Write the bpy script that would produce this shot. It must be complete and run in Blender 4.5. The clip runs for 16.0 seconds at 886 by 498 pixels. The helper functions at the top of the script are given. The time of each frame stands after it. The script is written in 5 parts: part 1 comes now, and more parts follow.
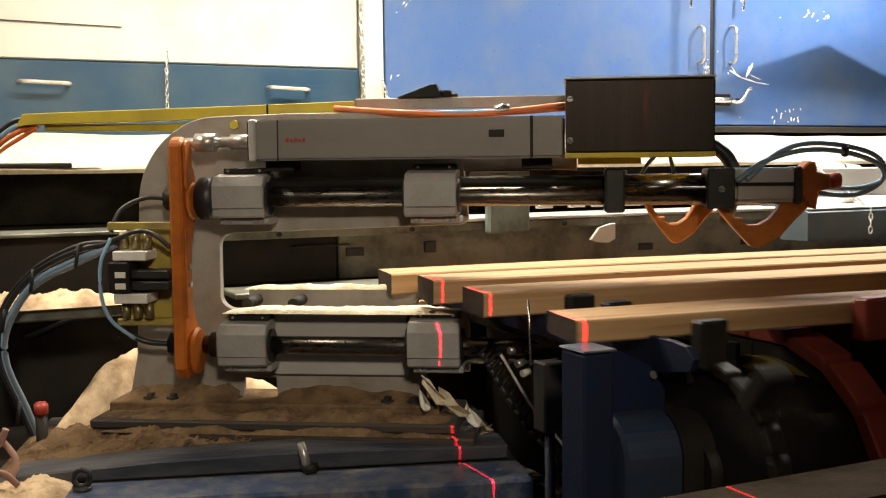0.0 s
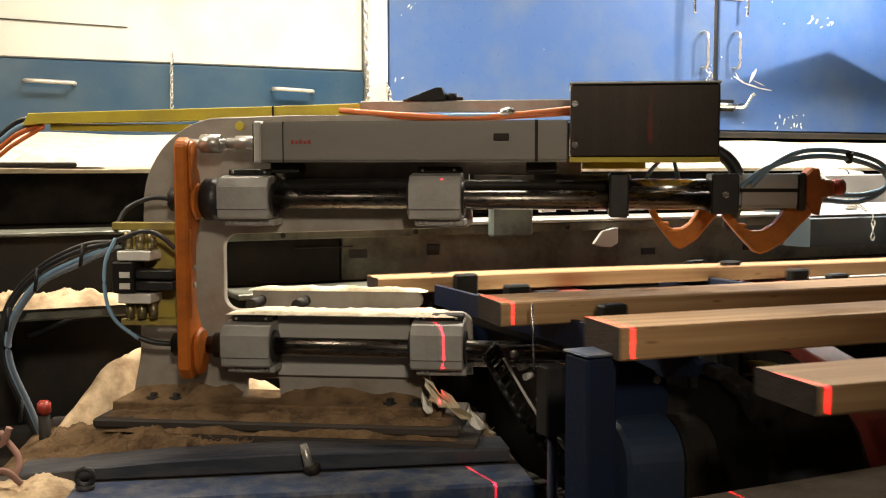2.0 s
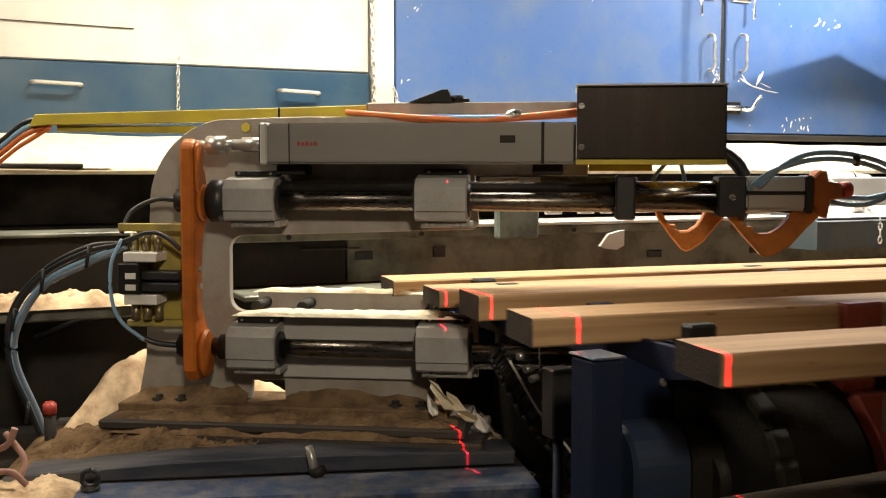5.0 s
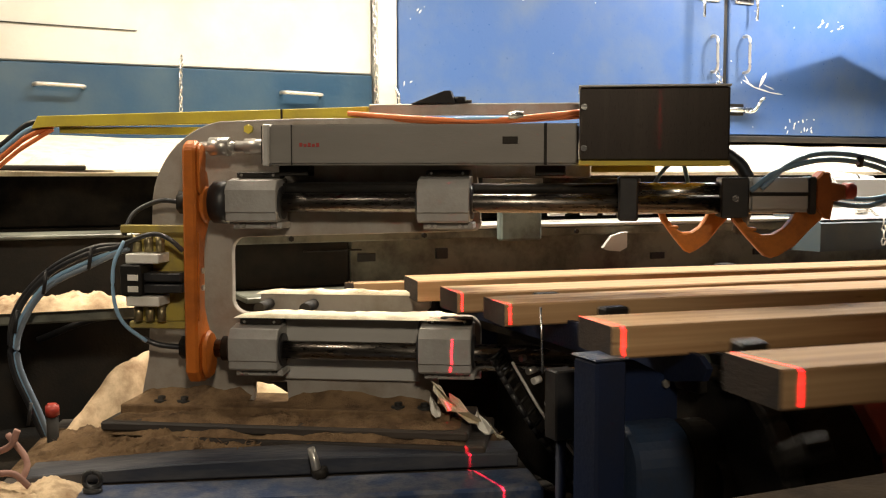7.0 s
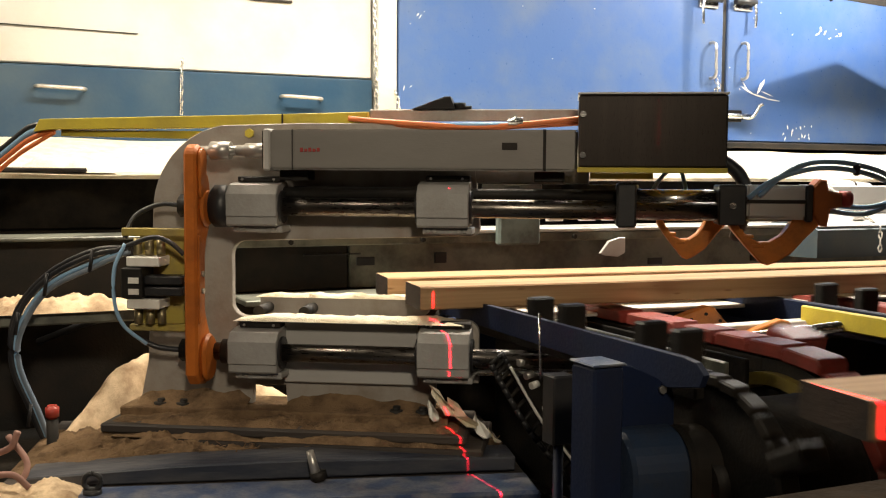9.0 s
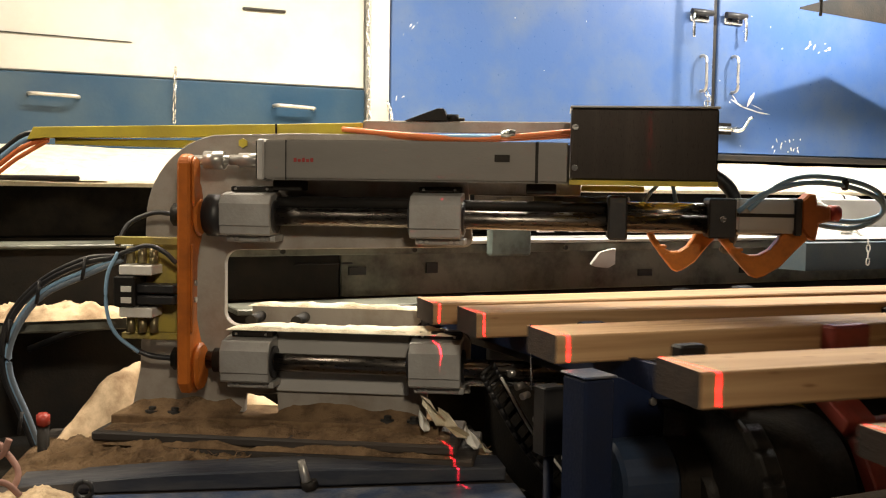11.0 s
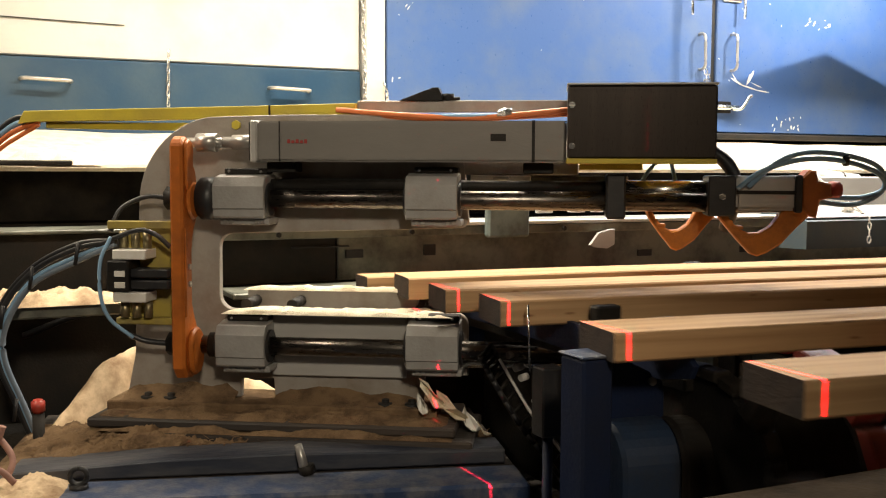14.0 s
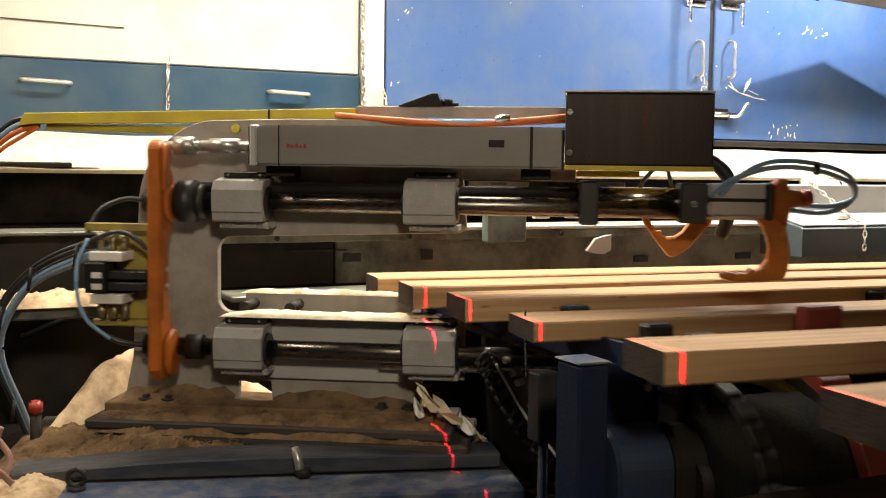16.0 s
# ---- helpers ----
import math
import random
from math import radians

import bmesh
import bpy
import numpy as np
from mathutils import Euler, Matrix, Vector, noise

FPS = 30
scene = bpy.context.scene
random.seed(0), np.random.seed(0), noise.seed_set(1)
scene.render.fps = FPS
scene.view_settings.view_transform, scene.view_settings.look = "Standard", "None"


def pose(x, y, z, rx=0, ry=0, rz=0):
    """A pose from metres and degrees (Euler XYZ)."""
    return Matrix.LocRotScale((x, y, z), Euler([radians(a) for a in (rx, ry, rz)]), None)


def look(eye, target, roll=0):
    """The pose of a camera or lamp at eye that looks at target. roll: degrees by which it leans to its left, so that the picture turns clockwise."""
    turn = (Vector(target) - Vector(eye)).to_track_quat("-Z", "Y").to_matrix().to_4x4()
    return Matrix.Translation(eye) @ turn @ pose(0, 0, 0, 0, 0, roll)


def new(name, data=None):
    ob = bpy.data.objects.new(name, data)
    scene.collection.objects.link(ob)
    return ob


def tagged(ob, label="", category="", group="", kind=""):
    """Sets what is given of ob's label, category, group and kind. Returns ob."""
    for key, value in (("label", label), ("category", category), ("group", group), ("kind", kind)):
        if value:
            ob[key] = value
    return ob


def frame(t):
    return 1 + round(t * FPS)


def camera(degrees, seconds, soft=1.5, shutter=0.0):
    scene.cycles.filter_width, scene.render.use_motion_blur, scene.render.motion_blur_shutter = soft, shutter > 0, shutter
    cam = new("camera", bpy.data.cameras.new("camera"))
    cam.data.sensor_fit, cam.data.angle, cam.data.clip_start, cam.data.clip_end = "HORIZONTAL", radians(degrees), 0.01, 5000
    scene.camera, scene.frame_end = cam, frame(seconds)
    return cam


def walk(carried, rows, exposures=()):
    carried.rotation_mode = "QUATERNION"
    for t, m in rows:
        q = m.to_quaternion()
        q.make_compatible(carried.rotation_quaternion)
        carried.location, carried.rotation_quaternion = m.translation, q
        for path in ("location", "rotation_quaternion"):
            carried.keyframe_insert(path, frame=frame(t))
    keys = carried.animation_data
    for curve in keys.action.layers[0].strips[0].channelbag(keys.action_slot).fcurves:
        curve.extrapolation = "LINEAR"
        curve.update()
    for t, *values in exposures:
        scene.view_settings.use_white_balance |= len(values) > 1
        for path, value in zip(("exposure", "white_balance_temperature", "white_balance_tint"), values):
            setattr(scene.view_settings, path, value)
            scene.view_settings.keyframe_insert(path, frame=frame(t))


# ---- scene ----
cam = camera(46, 16.0, soft=1.15, shutter=0.5)
walk(cam, [
    (0, pose(0.0052, -0.0035, 1.4014, 85.405, 0.617, -25.059)),
    (0.5, pose(0.0053, -0.0059, 1.4001, 85.484, 0.589, -25.073)),
    (1, pose(0.0020, -0.0085, 1.4028, 85.499, 0.546, -25.004)),
    (1.5, pose(-0.0009, -0.0069, 1.4031, 85.500, 0.371, -24.941)),
    (2, pose(-0.0027, -0.0045, 1.4026, 85.541, 0.082, -24.987)),
    (2.5, pose(-0.0008, -0.0066, 1.4036, 85.601, -0.167, -24.988)),
    (3, pose(-0.0013, -0.0051, 1.4020, 85.641, -0.141, -24.952)),
    (3.5, pose(-0.0032, -0.0029, 1.4019, 85.640, -0.002, -24.855)),
    (4, pose(-0.0012, -0.0017, 1.4020, 85.621, 0.075, -24.741)),
    (6.5, pose(-0.0032, -0.0018, 1.4026, 85.724, -0.175, -24.594)),
    (7, pose(-0.0000, -0.0000, 1.4000, 85.790, 0.000, -24.500)),
    (7.5, pose(0.0010, -0.0001, 1.4012, 85.693, 0.082, -24.380)),
    (8, pose(-0.0002, -0.0012, 1.4013, 85.678, 0.026, -24.350)),
    (8.5, pose(-0.0024, -0.0062, 1.4041, 85.738, -0.060, -24.478)),
    (9, pose(-0.0082, -0.0101, 1.4056, 85.936, -0.379, -24.607)),
    (11.5, pose(-0.0183, -0.0186, 1.4113, 86.434, -0.861, -25.181)),
    (12, pose(-0.0146, -0.0137, 1.4096, 86.238, -0.877, -25.143)),
    (12.5, pose(-0.0104, -0.0096, 1.4062, 86.002, -0.638, -25.201)),
    (13, pose(-0.0064, -0.0064, 1.4037, 85.843, -0.368, -25.229)),
    (13.5, pose(-0.0021, -0.0015, 1.4028, 85.658, -0.334, -25.211)),
    (14, pose(-0.0005, -0.0008, 1.4032, 85.542, -0.249, -25.158)),
    (14.5, pose(-0.0001, -0.0037, 1.4037, 85.568, -0.146, -25.056)),
    (15, pose(-0.0064, -0.0067, 1.4023, 85.686, -0.371, -25.204)),
    (15.5, pose(-0.0090, -0.0121, 1.4069, 85.711, -0.666, -25.262)),
    (16, pose(-0.0071, -0.0099, 1.4069, 85.737, -0.737, -25.309)),
])

# ---------------------------------------------------------------- light
world = bpy.data.worlds.new("hall_air")
world.use_nodes = True
scene.world = world
world.node_tree.nodes["Background"].inputs[0].default_value = (0.55, 0.6, 0.7, 1)
world.node_tree.nodes["Background"].inputs[1].default_value = 0.04
scene.view_settings.exposure = 0.0


def area_lamp(name, m, sx, sy, watts, colour):
    d = bpy.data.lights.new(name, "AREA")
    d.shape, d.size, d.size_y, d.energy, d.color = "RECTANGLE", sx, sy, watts, colour
    ob = new(name, d)
    ob.matrix_world = m
    return ob


WARM = (1.0, 0.86, 0.66)
area_lamp("work_lamp", look((0.98, 2.52, 2.42), (0.98, 2.45, 1.2)), 1.2, 0.12, 58, (1.0, 0.885, 0.71))
# Fill lamp added to brighten the sawdust mound on the left.
area_lamp("mound_fill_lamp", look((-0.55, 2.50, 2.40), (0.1, 2.15, 0.9)), 0.8, 0.12, 17, WARM)
area_lamp("work_lamp_far", look((2.65, 2.56, 2.50), (2.65, 2.52, 1.2)), 1.3, 0.12, 50, (1.0, 0.93, 0.82))
# Added front fill; its cone leaves the near conveyor dimmer.
front_fill = bpy.data.lights.new("front_fill_spot", "SPOT")
front_fill.energy, front_fill.color, front_fill.spot_size, front_fill.spot_blend, front_fill.shadow_soft_size = 200, WARM, radians(52), 0.9, 0.18
new("front_fill_spot", front_fill).matrix_world = look((-0.15, -1.2, 2.75), (0.14, 2.1, 1.12))
# Small unseen lamp, added to throw the gable's shadow on the blue door.
area_lamp("wedge_shadow_lamp", look((3.30, 2.60, 2.55), (3.3, 3.25, 1.9)), 0.015, 0.015, 34, (1.0, 0.95, 0.85))

# ---------------------------------------------------------------- materials


def material(name, colour, rough=0.5, metal=0.0, dark=None, scale=12.0, amount=0.5, bump=0.15, fine=160.0, stretch=(1, 1, 1), spread=0.0, spec=0.5):
    """A painted, metal or mineral surface: two colours mixed by broad stains, with fine grain in roughness and relief."""
    m = bpy.data.materials.new(name)
    m.use_nodes = True
    nt = m.node_tree
    b = nt.nodes["Principled BSDF"]
    tc = nt.nodes.new("ShaderNodeTexCoord")
    mp = nt.nodes.new("ShaderNodeMapping")
    mp.inputs["Scale"].default_value = stretch
    nt.links.new(tc.outputs["Object"], mp.inputs[0])
    n1 = nt.nodes.new("ShaderNodeTexNoise")
    n1.inputs["Scale"].default_value, n1.inputs["Detail"].default_value = scale, 6
    n1.inputs["Roughness"].default_value = 0.65
    n2 = nt.nodes.new("ShaderNodeTexNoise")
    n2.inputs["Scale"].default_value, n2.inputs["Detail"].default_value = fine, 3
    nt.links.new(mp.outputs[0], n1.inputs[0])
    nt.links.new(mp.outputs[0], n2.inputs[0])
    ramp = nt.nodes.new("ShaderNodeMapRange")
    ramp.inputs[1].default_value, ramp.inputs[2].default_value = 0.42, 0.68
    ramp.inputs[3].default_value, ramp.inputs[4].default_value = 0.0, amount
    nt.links.new(n1.outputs[0], ramp.inputs[0])
    mix = nt.nodes.new("ShaderNodeMix")
    mix.data_type = "RGBA"
    mix.inputs[6].default_value = (*colour, 1)
    mix.inputs[7].default_value = (*(dark or [c * 0.45 for c in colour]), 1)
    nt.links.new(ramp.outputs[0], mix.inputs[0])
    out = mix.outputs[2]
    if spread:
        info = nt.nodes.new("ShaderNodeObjectInfo")
        hsv = nt.nodes.new("ShaderNodeHueSaturation")
        mr = nt.nodes.new("ShaderNodeMapRange")
        mr.inputs[3].default_value, mr.inputs[4].default_value = 1 - spread, 1 + spread
        nt.links.new(info.outputs["Random"], mr.inputs[0])
        nt.links.new(mr.outputs[0], hsv.inputs["Value"])
        nt.links.new(out, hsv.inputs["Color"])
        out = hsv.outputs[0]
    nt.links.new(out, b.inputs["Base Color"])
    rr = nt.nodes.new("ShaderNodeMapRange")
    rr.inputs[3].default_value, rr.inputs[4].default_value = max(0.03, rough - 0.15), min(1, rough + 0.15)
    nt.links.new(n2.outputs[0], rr.inputs[0])
    nt.links.new(rr.outputs[0], b.inputs["Roughness"])
    b.inputs["Metallic"].default_value = metal
    b.inputs["Specular IOR Level"].default_value = spec
    if bump:
        bp = nt.nodes.new("ShaderNodeBump")
        bp.inputs["Strength"].default_value, bp.inputs["Distance"].default_value = bump, 0.004
        nt.links.new(n2.outputs[0], bp.inputs["Height"])
        nt.links.new(bp.outputs[0], b.inputs["Normal"])
    return m


STEEL = material("painted_grey_plate", (0.36, 0.33, 0.295), 0.45, 0.15, (0.22, 0.175, 0.13), 9, 0.8, 0.1)
ALU = material("anodised_aluminium", (0.56, 0.545, 0.52), 0.38, 0.3, (0.40, 0.38, 0.35), 6, 0.5, 0.06, 300, (0.3, 1, 1))
# Aluminium darkened to stand for the weaker light on the actuator's front.
ACTGREY = material("dimmed_body_aluminium", (0.25, 0.235, 0.215), 0.42, 0.25, (0.18, 0.165, 0.15), 5, 0.6, 0.05, 300, (0.3, 1, 1))
BLOCK = material("cast_bearing_grey", (0.36, 0.35, 0.335), 0.5, 0.15, (0.24, 0.22, 0.19), 14, 0.6, 0.15)
CHROME = material("ground_shaft_steel", (0.75, 0.74, 0.72), 0.24, 1.0, (0.5, 0.47, 0.42), 8, 0.4, 0.03, 240, (0.2, 1, 1))
DARKSTEEL = material("oiled_dark_steel", (0.014, 0.013, 0.012), 0.55, 0.1, (0.035, 0.026, 0.018), 10, 0.6, 0.2, 160, (1, 1, 1), 0.0, 0.25)
BLACK = material("black_plastic", (0.018, 0.018, 0.02), 0.45, 0.0, (0.05, 0.045, 0.04), 20, 0.4, 0.1)
ORANGE = material("orange_paint", (0.50, 0.135, 0.017), 0.42, 0.0, (0.22, 0.065, 0.015), 11, 0.75, 0.12)
BROWNBOX = material("dark_brown_anodised", (0.045, 0.036, 0.030), 0.32, 0.6, (0.07, 0.055, 0.045), 5, 0.5, 0.04, 420, (6, 6, 0.15))
YELLOW = material("yellow_paint", (0.62, 0.50, 0.05), 0.5, 0.0, (0.40, 0.31, 0.06), 9, 0.7, 0.12)
BLUEWALL = material("blue_door_paint", (0.052, 0.108, 0.275), 0.33, 0.0, (0.085, 0.13, 0.24), 4.5, 1.0, 0.08, 90)
BLUEBAND = material("blue_band_paint", (0.011, 0.042, 0.086), 0.4, 0.0, (0.035, 0.065, 0.095), 4, 0.9, 0.08, 90)
BLUEFRAME = material("dark_blue_machine_paint", (0.0050, 0.0128, 0.045), 0.6, 0.0, (0.010, 0.014, 0.030), 7, 0.8, 0.15, 160, (1, 1, 1), 0.0, 0.3)
WHITEWALL = material("cream_wall_paint", (0.50, 0.495, 0.465), 0.6, 0.0, (0.40, 0.365, 0.30), 2.5, 0.7, 0.08)
SAWDUST = material("sawdust", (0.80, 0.72, 0.56), 0.95, 0.0, (0.62, 0.50, 0.33), 25, 0.7, 0.9, 420, (1, 1, 1), 0.0, 0.1)
# Brown sawdust, its colour lowered to carry the shade over the table.
DIRTDUST = material("brown_sawdust_crust", (0.23, 0.15, 0.085), 0.95, 0.0, (0.07, 0.045, 0.028), 16, 0.9, 0.9, 300, (1, 1, 1), 0.0, 0.1)
GREENSTEEL = material("worn_green_grey_steel", (0.20, 0.205, 0.17), 0.4, 0.2, (0.02, 0.02, 0.016), 5.5, 1.0, 0.15, 120)
REDRUBBER = material("red_urethane", (0.30, 0.045, 0.03), 0.5, 0.0, (0.13, 0.035, 0.025), 18, 0.7, 0.2, 160, (1, 1, 1), 0.18)
DARKWOOD = material("old_dark_plank", (0.035, 0.029, 0.026), 0.7, 0.0, (0.07, 0.05, 0.035), 9, 0.8, 0.5, 90, (0.15, 1, 1))
HALLDARK = material("dark_hall_wall", (0.13, 0.132, 0.135), 0.8, 0.0, (0.03, 0.03, 0.03), 1.5, 0.7, 0.1)
CONCRETE = material("stained_concrete", (0.22, 0.20, 0.18), 0.85, 0.0, (0.10, 0.085, 0.07), 2.5, 0.8, 0.3)
HOSE_BLUE = material("blue_air_hose", (0.27, 0.45, 0.66), 0.35, 0.0, (0.26, 0.40, 0.54), 15, 0.5, 0.03)
HOSE_ORANGE = material("orange_cable", (0.75, 0.20, 0.06), 0.4, 0.0, (0.5, 0.15, 0.06), 15, 0.5, 0.03)
HOSE_BLACK = material("black_cable", (0.02, 0.021, 0.025), 0.4, 0.0, (0.06, 0.055, 0.05), 15, 0.5, 0.05)
HOSE_DUSTY = material("dusty_red_hose", (0.34, 0.19, 0.15), 0.8, 0.0, (0.20, 0.10, 0.08), 15, 0.6, 0.2)
TEALSTEEL = material("faded_teal_paint", (0.15, 0.19, 0.18), 0.5, 0.0, (0.055, 0.06, 0.055), 14, 0.9, 0.15)
SHELFBLUE = material("dark_blue_grey_sheet", (0.07, 0.105, 0.13), 0.5, 0.1, (0.12, 0.13, 0.125), 5, 0.8, 0.15)
HOSE_GREY = material("pale_grey_hose", (0.15, 0.19, 0.24), 0.35, 0.0, (0.28, 0.32, 0.36), 15, 0.6, 0.03)
MOTORBLUE = material("scuffed_motor_blue", (0.014, 0.030, 0.066), 0.5, 0.0, (0.035, 0.035, 0.038), 9, 0.7, 0.15)
WHITE = material("white_plastic", (0.75, 0.73, 0.68), 0.5, 0.0, (0.55, 0.5, 0.42), 20, 0.5, 0.05)
PLANKBLUE = material("grimy_blue_plank", (0.020, 0.025, 0.040), 0.5, 0.0, (0.16, 0.15, 0.14), 5, 0.7, 0.3, 90, (0.3, 1, 1))
BEAMBLUE = material("worn_blue_beam_paint", (0.026, 0.046, 0.105), 0.36, 0.0, (0.22, 0.21, 0.20), 19, 0.7, 0.12)
MOUNDDUST = material("pale_brown_sawdust", (0.68, 0.52, 0.34), 0.95, 0.0, (0.25, 0.155, 0.09), 13, 0.9, 0.5, 650, (1, 1, 1), 0.0, 0.1)
VALVEYELLOW = material("dusty_yellow_bracket", (0.40, 0.31, 0.06), 0.55, 0.0, (0.20, 0.16, 0.07), 14, 0.8, 0.12)
BRASS = material("dusty_brass", (0.30, 0.25, 0.13), 0.4, 0.7, (0.16, 0.13, 0.09), 20, 0.7, 0.1)
# Yellow with the shade round the chain wheel put into its colour.
DULLYELLOW = material("shaded_yellow_paint", (0.16, 0.12, 0.02), 0.5, 0.0, (0.05, 0.04, 0.02), 12, 0.9, 0.15)
SHAFT = material("oiled_guide_shaft", (0.20, 0.18, 0.16), 0.30, 1.0, (0.12, 0.10, 0.085), 8, 0.6, 0.03, 240, (0.2, 1, 1))
# The machine's orange, lightened to carry the light on the claws.
CLAWLIT = material("lit_orange_paint", (0.66, 0.225, 0.032), 0.4, 0.0, (0.33, 0.11, 0.025), 16, 0.8, 0.12)
# Near-black stained tone for the darkest beams, plates and the drum.
NEARBLACK = material("near_black_steel", (0.006, 0.0055, 0.005), 0.8, 0.0, (0.026, 0.020, 0.014), 7, 0.8, 0.25, 120, (1, 1, 1), 0.0, 0.08)
BEAMDIRT = material("caked_brown_grime", (0.045, 0.033, 0.022), 0.95, 0.0, (0.02, 0.015, 0.011), 9, 0.9, 0.6, 120, (1, 1, 1), 0.0, 0.05)
NUTSTEEL = material("turned_steel", (0.52, 0.50, 0.47), 0.36, 0.75, (0.35, 0.32, 0.28), 20, 0.6, 0.1)
REDPRINT = material("red_print", (0.30, 0.035, 0.03), 0.5, 0.0, (0.25, 0.04, 0.03), 20, 0.3, 0.0)
REDCAP = material("red_cap", (0.42, 0.045, 0.03), 0.45, 0.0, (0.25, 0.05, 0.03), 20, 0.5, 0.1)


def wood(name, light, dark):
    """Sawn softwood: long grain along x, growth bands, a few knots and per-board tint."""
    m = bpy.data.materials.new(name)
    m.use_nodes = True
    nt = m.node_tree
    b = nt.nodes["Principled BSDF"]
    tc = nt.nodes.new("ShaderNodeTexCoord")
    info = nt.nodes.new("ShaderNodeObjectInfo")
    shift = nt.nodes.new("ShaderNodeVectorMath")
    shift.operation = "MULTIPLY_ADD"
    shift.inputs[1].default_value = (1, 1, 1)
    comb = nt.nodes.new("ShaderNodeCombineXYZ")
    mul = nt.nodes.new("ShaderNodeMath")
    mul.operation = "MULTIPLY"
    mul.inputs[1].default_value = 37.0
    nt.links.new(info.outputs["Random"], mul.inputs[0])
    nt.links.new(mul.outputs[0], comb.inputs[0])
    nt.links.new(mul.outputs[0], comb.inputs[2])
    nt.links.new(tc.outputs["Object"], shift.inputs[0])
    nt.links.new(comb.outputs[0], shift.inputs[2])
    mp = nt.nodes.new("ShaderNodeMapping")
    mp.inputs["Scale"].default_value = (0.9, 26, 26)
    nt.links.new(shift.outputs[0], mp.inputs[0])
    n1 = nt.nodes.new("ShaderNodeTexNoise")
    n1.inputs["Scale"].default_value, n1.inputs["Detail"].default_value = 2.2, 8
    n1.inputs["Distortion"].default_value = 0.6
    nt.links.new(mp.outputs[0], n1.inputs[0])
    mix = nt.nodes.new("ShaderNodeMix")
    mix.data_type = "RGBA"
    mix.inputs[6].default_value, mix.inputs[7].default_value = (*light, 1), (*dark, 1)
    rg = nt.nodes.new("ShaderNodeMapRange")
    rg.inputs[1].default_value, rg.inputs[2].default_value = 0.38, 0.72
    nt.links.new(n1.outputs[0], rg.inputs[0])
    nt.links.new(rg.outputs[0], mix.inputs[0])
    vo = nt.nodes.new("ShaderNodeTexVoronoi")
    mp2 = nt.nodes.new("ShaderNodeMapping")
    mp2.inputs["Scale"].default_value = (2.1, 9, 9)
    nt.links.new(shift.outputs[0], mp2.inputs[0])
    nt.links.new(mp2.outputs[0], vo.inputs[0])
    kr = nt.nodes.new("ShaderNodeMapRange")
    kr.inputs[1].default_value, kr.inputs[2].default_value = 0.05, 0.15
    kr.inputs[3].default_value, kr.inputs[4].default_value = 0.75, 0.0
    nt.links.new(vo.outputs["Distance"], kr.inputs[0])
    mix2 = nt.nodes.new("ShaderNodeMix")
    mix2.data_type = "RGBA"
    mix2.inputs[7].default_value = (0.20, 0.085, 0.03, 1)
    nt.links.new(kr.outputs[0], mix2.inputs[0])
    nt.links.new(mix.outputs[2], mix2.inputs[6])
    hsv = nt.nodes.new("ShaderNodeHueSaturation")
    mr = nt.nodes.new("ShaderNodeMapRange")
    mr.inputs[3].default_value, mr.inputs[4].default_value = 0.82, 1.12
    nt.links.new(info.outputs["Random"], mr.inputs[0])
    nt.links.new(mr.outputs[0], hsv.inputs["Value"])
    nt.links.new(mix2.outputs[2], hsv.inputs["Color"])
    nt.links.new(hsv.outputs[0], b.inputs["Base Color"])
    b.inputs["Roughness"].default_value = 0.75
    bp = nt.nodes.new("ShaderNodeBump")
    bp.inputs["Strength"].default_value, bp.inputs["Distance"].default_value = 0.35, 0.003
    nt.links.new(n1.outputs[0], bp.inputs["Height"])
    nt.links.new(bp.outputs[0], b.inputs["Normal"])
    return m


# End grain with its shade put into the colour, near black.
SHADEDENDS = material("shaded_end_grain", (0.036, 0.021, 0.013), 0.85, 0.0, (0.016, 0.010, 0.007), 30, 0.9, 0.4, 260, (1, 1, 1), 0.25)
PINE = wood("sawn_pine", (0.53, 0.335, 0.17), (0.34, 0.19, 0.085))

# ---------------------------------------------------------------- mesh helpers


def finish(name, bm, mat, parent=None, label="", smooth=True):
    me = bpy.data.meshes.new(name)
    bmesh.ops.recalc_face_normals(bm, faces=bm.faces)
    bm.to_mesh(me)
    bm.free()
    me.materials.append(mat)
    if smooth:
        me.shade_auto_smooth(angle=0.6) if hasattr(me, "shade_auto_smooth") else None
        for p in me.polygons:
            p.use_smooth = smooth == "all"
    ob = new(name, me)
    if parent:
        ob.parent = parent
    if label:
        tagged(ob, label)
    return ob


def part(name, bm, mat, parent, label="", smooth=False):
    return finish(name, bm, mat, parent, label, smooth)


def thing(name, m, label, category, group="", kind=""):
    ob = new(name)
    ob.empty_display_size = 0.05
    ob.matrix_world = m
    return tagged(ob, label, category, group, kind)


def solid(name, bm, mat, m, label, category, group="", kind="", smooth=False):
    ob = finish(name, bm, mat, None, "", smooth)
    ob.matrix_world = m
    return tagged(ob, label, category, group, kind)


def box(x0, x1, y0, y1, z0, z1, bevel=0.002, bm=None, seg=1):
    bm2 = bmesh.new()
    bmesh.ops.create_cube(bm2, size=1)
    for v in bm2.verts:
        v.co = Vector((x0 + (v.co.x + 0.5) * (x1 - x0), y0 + (v.co.y + 0.5) * (y1 - y0), z0 + (v.co.z + 0.5) * (z1 - z0)))
    if bevel:
        bmesh.ops.bevel(bm2, geom=bm2.edges[:], offset=bevel, segments=seg, affect="EDGES")
    return merge(bm, bm2)


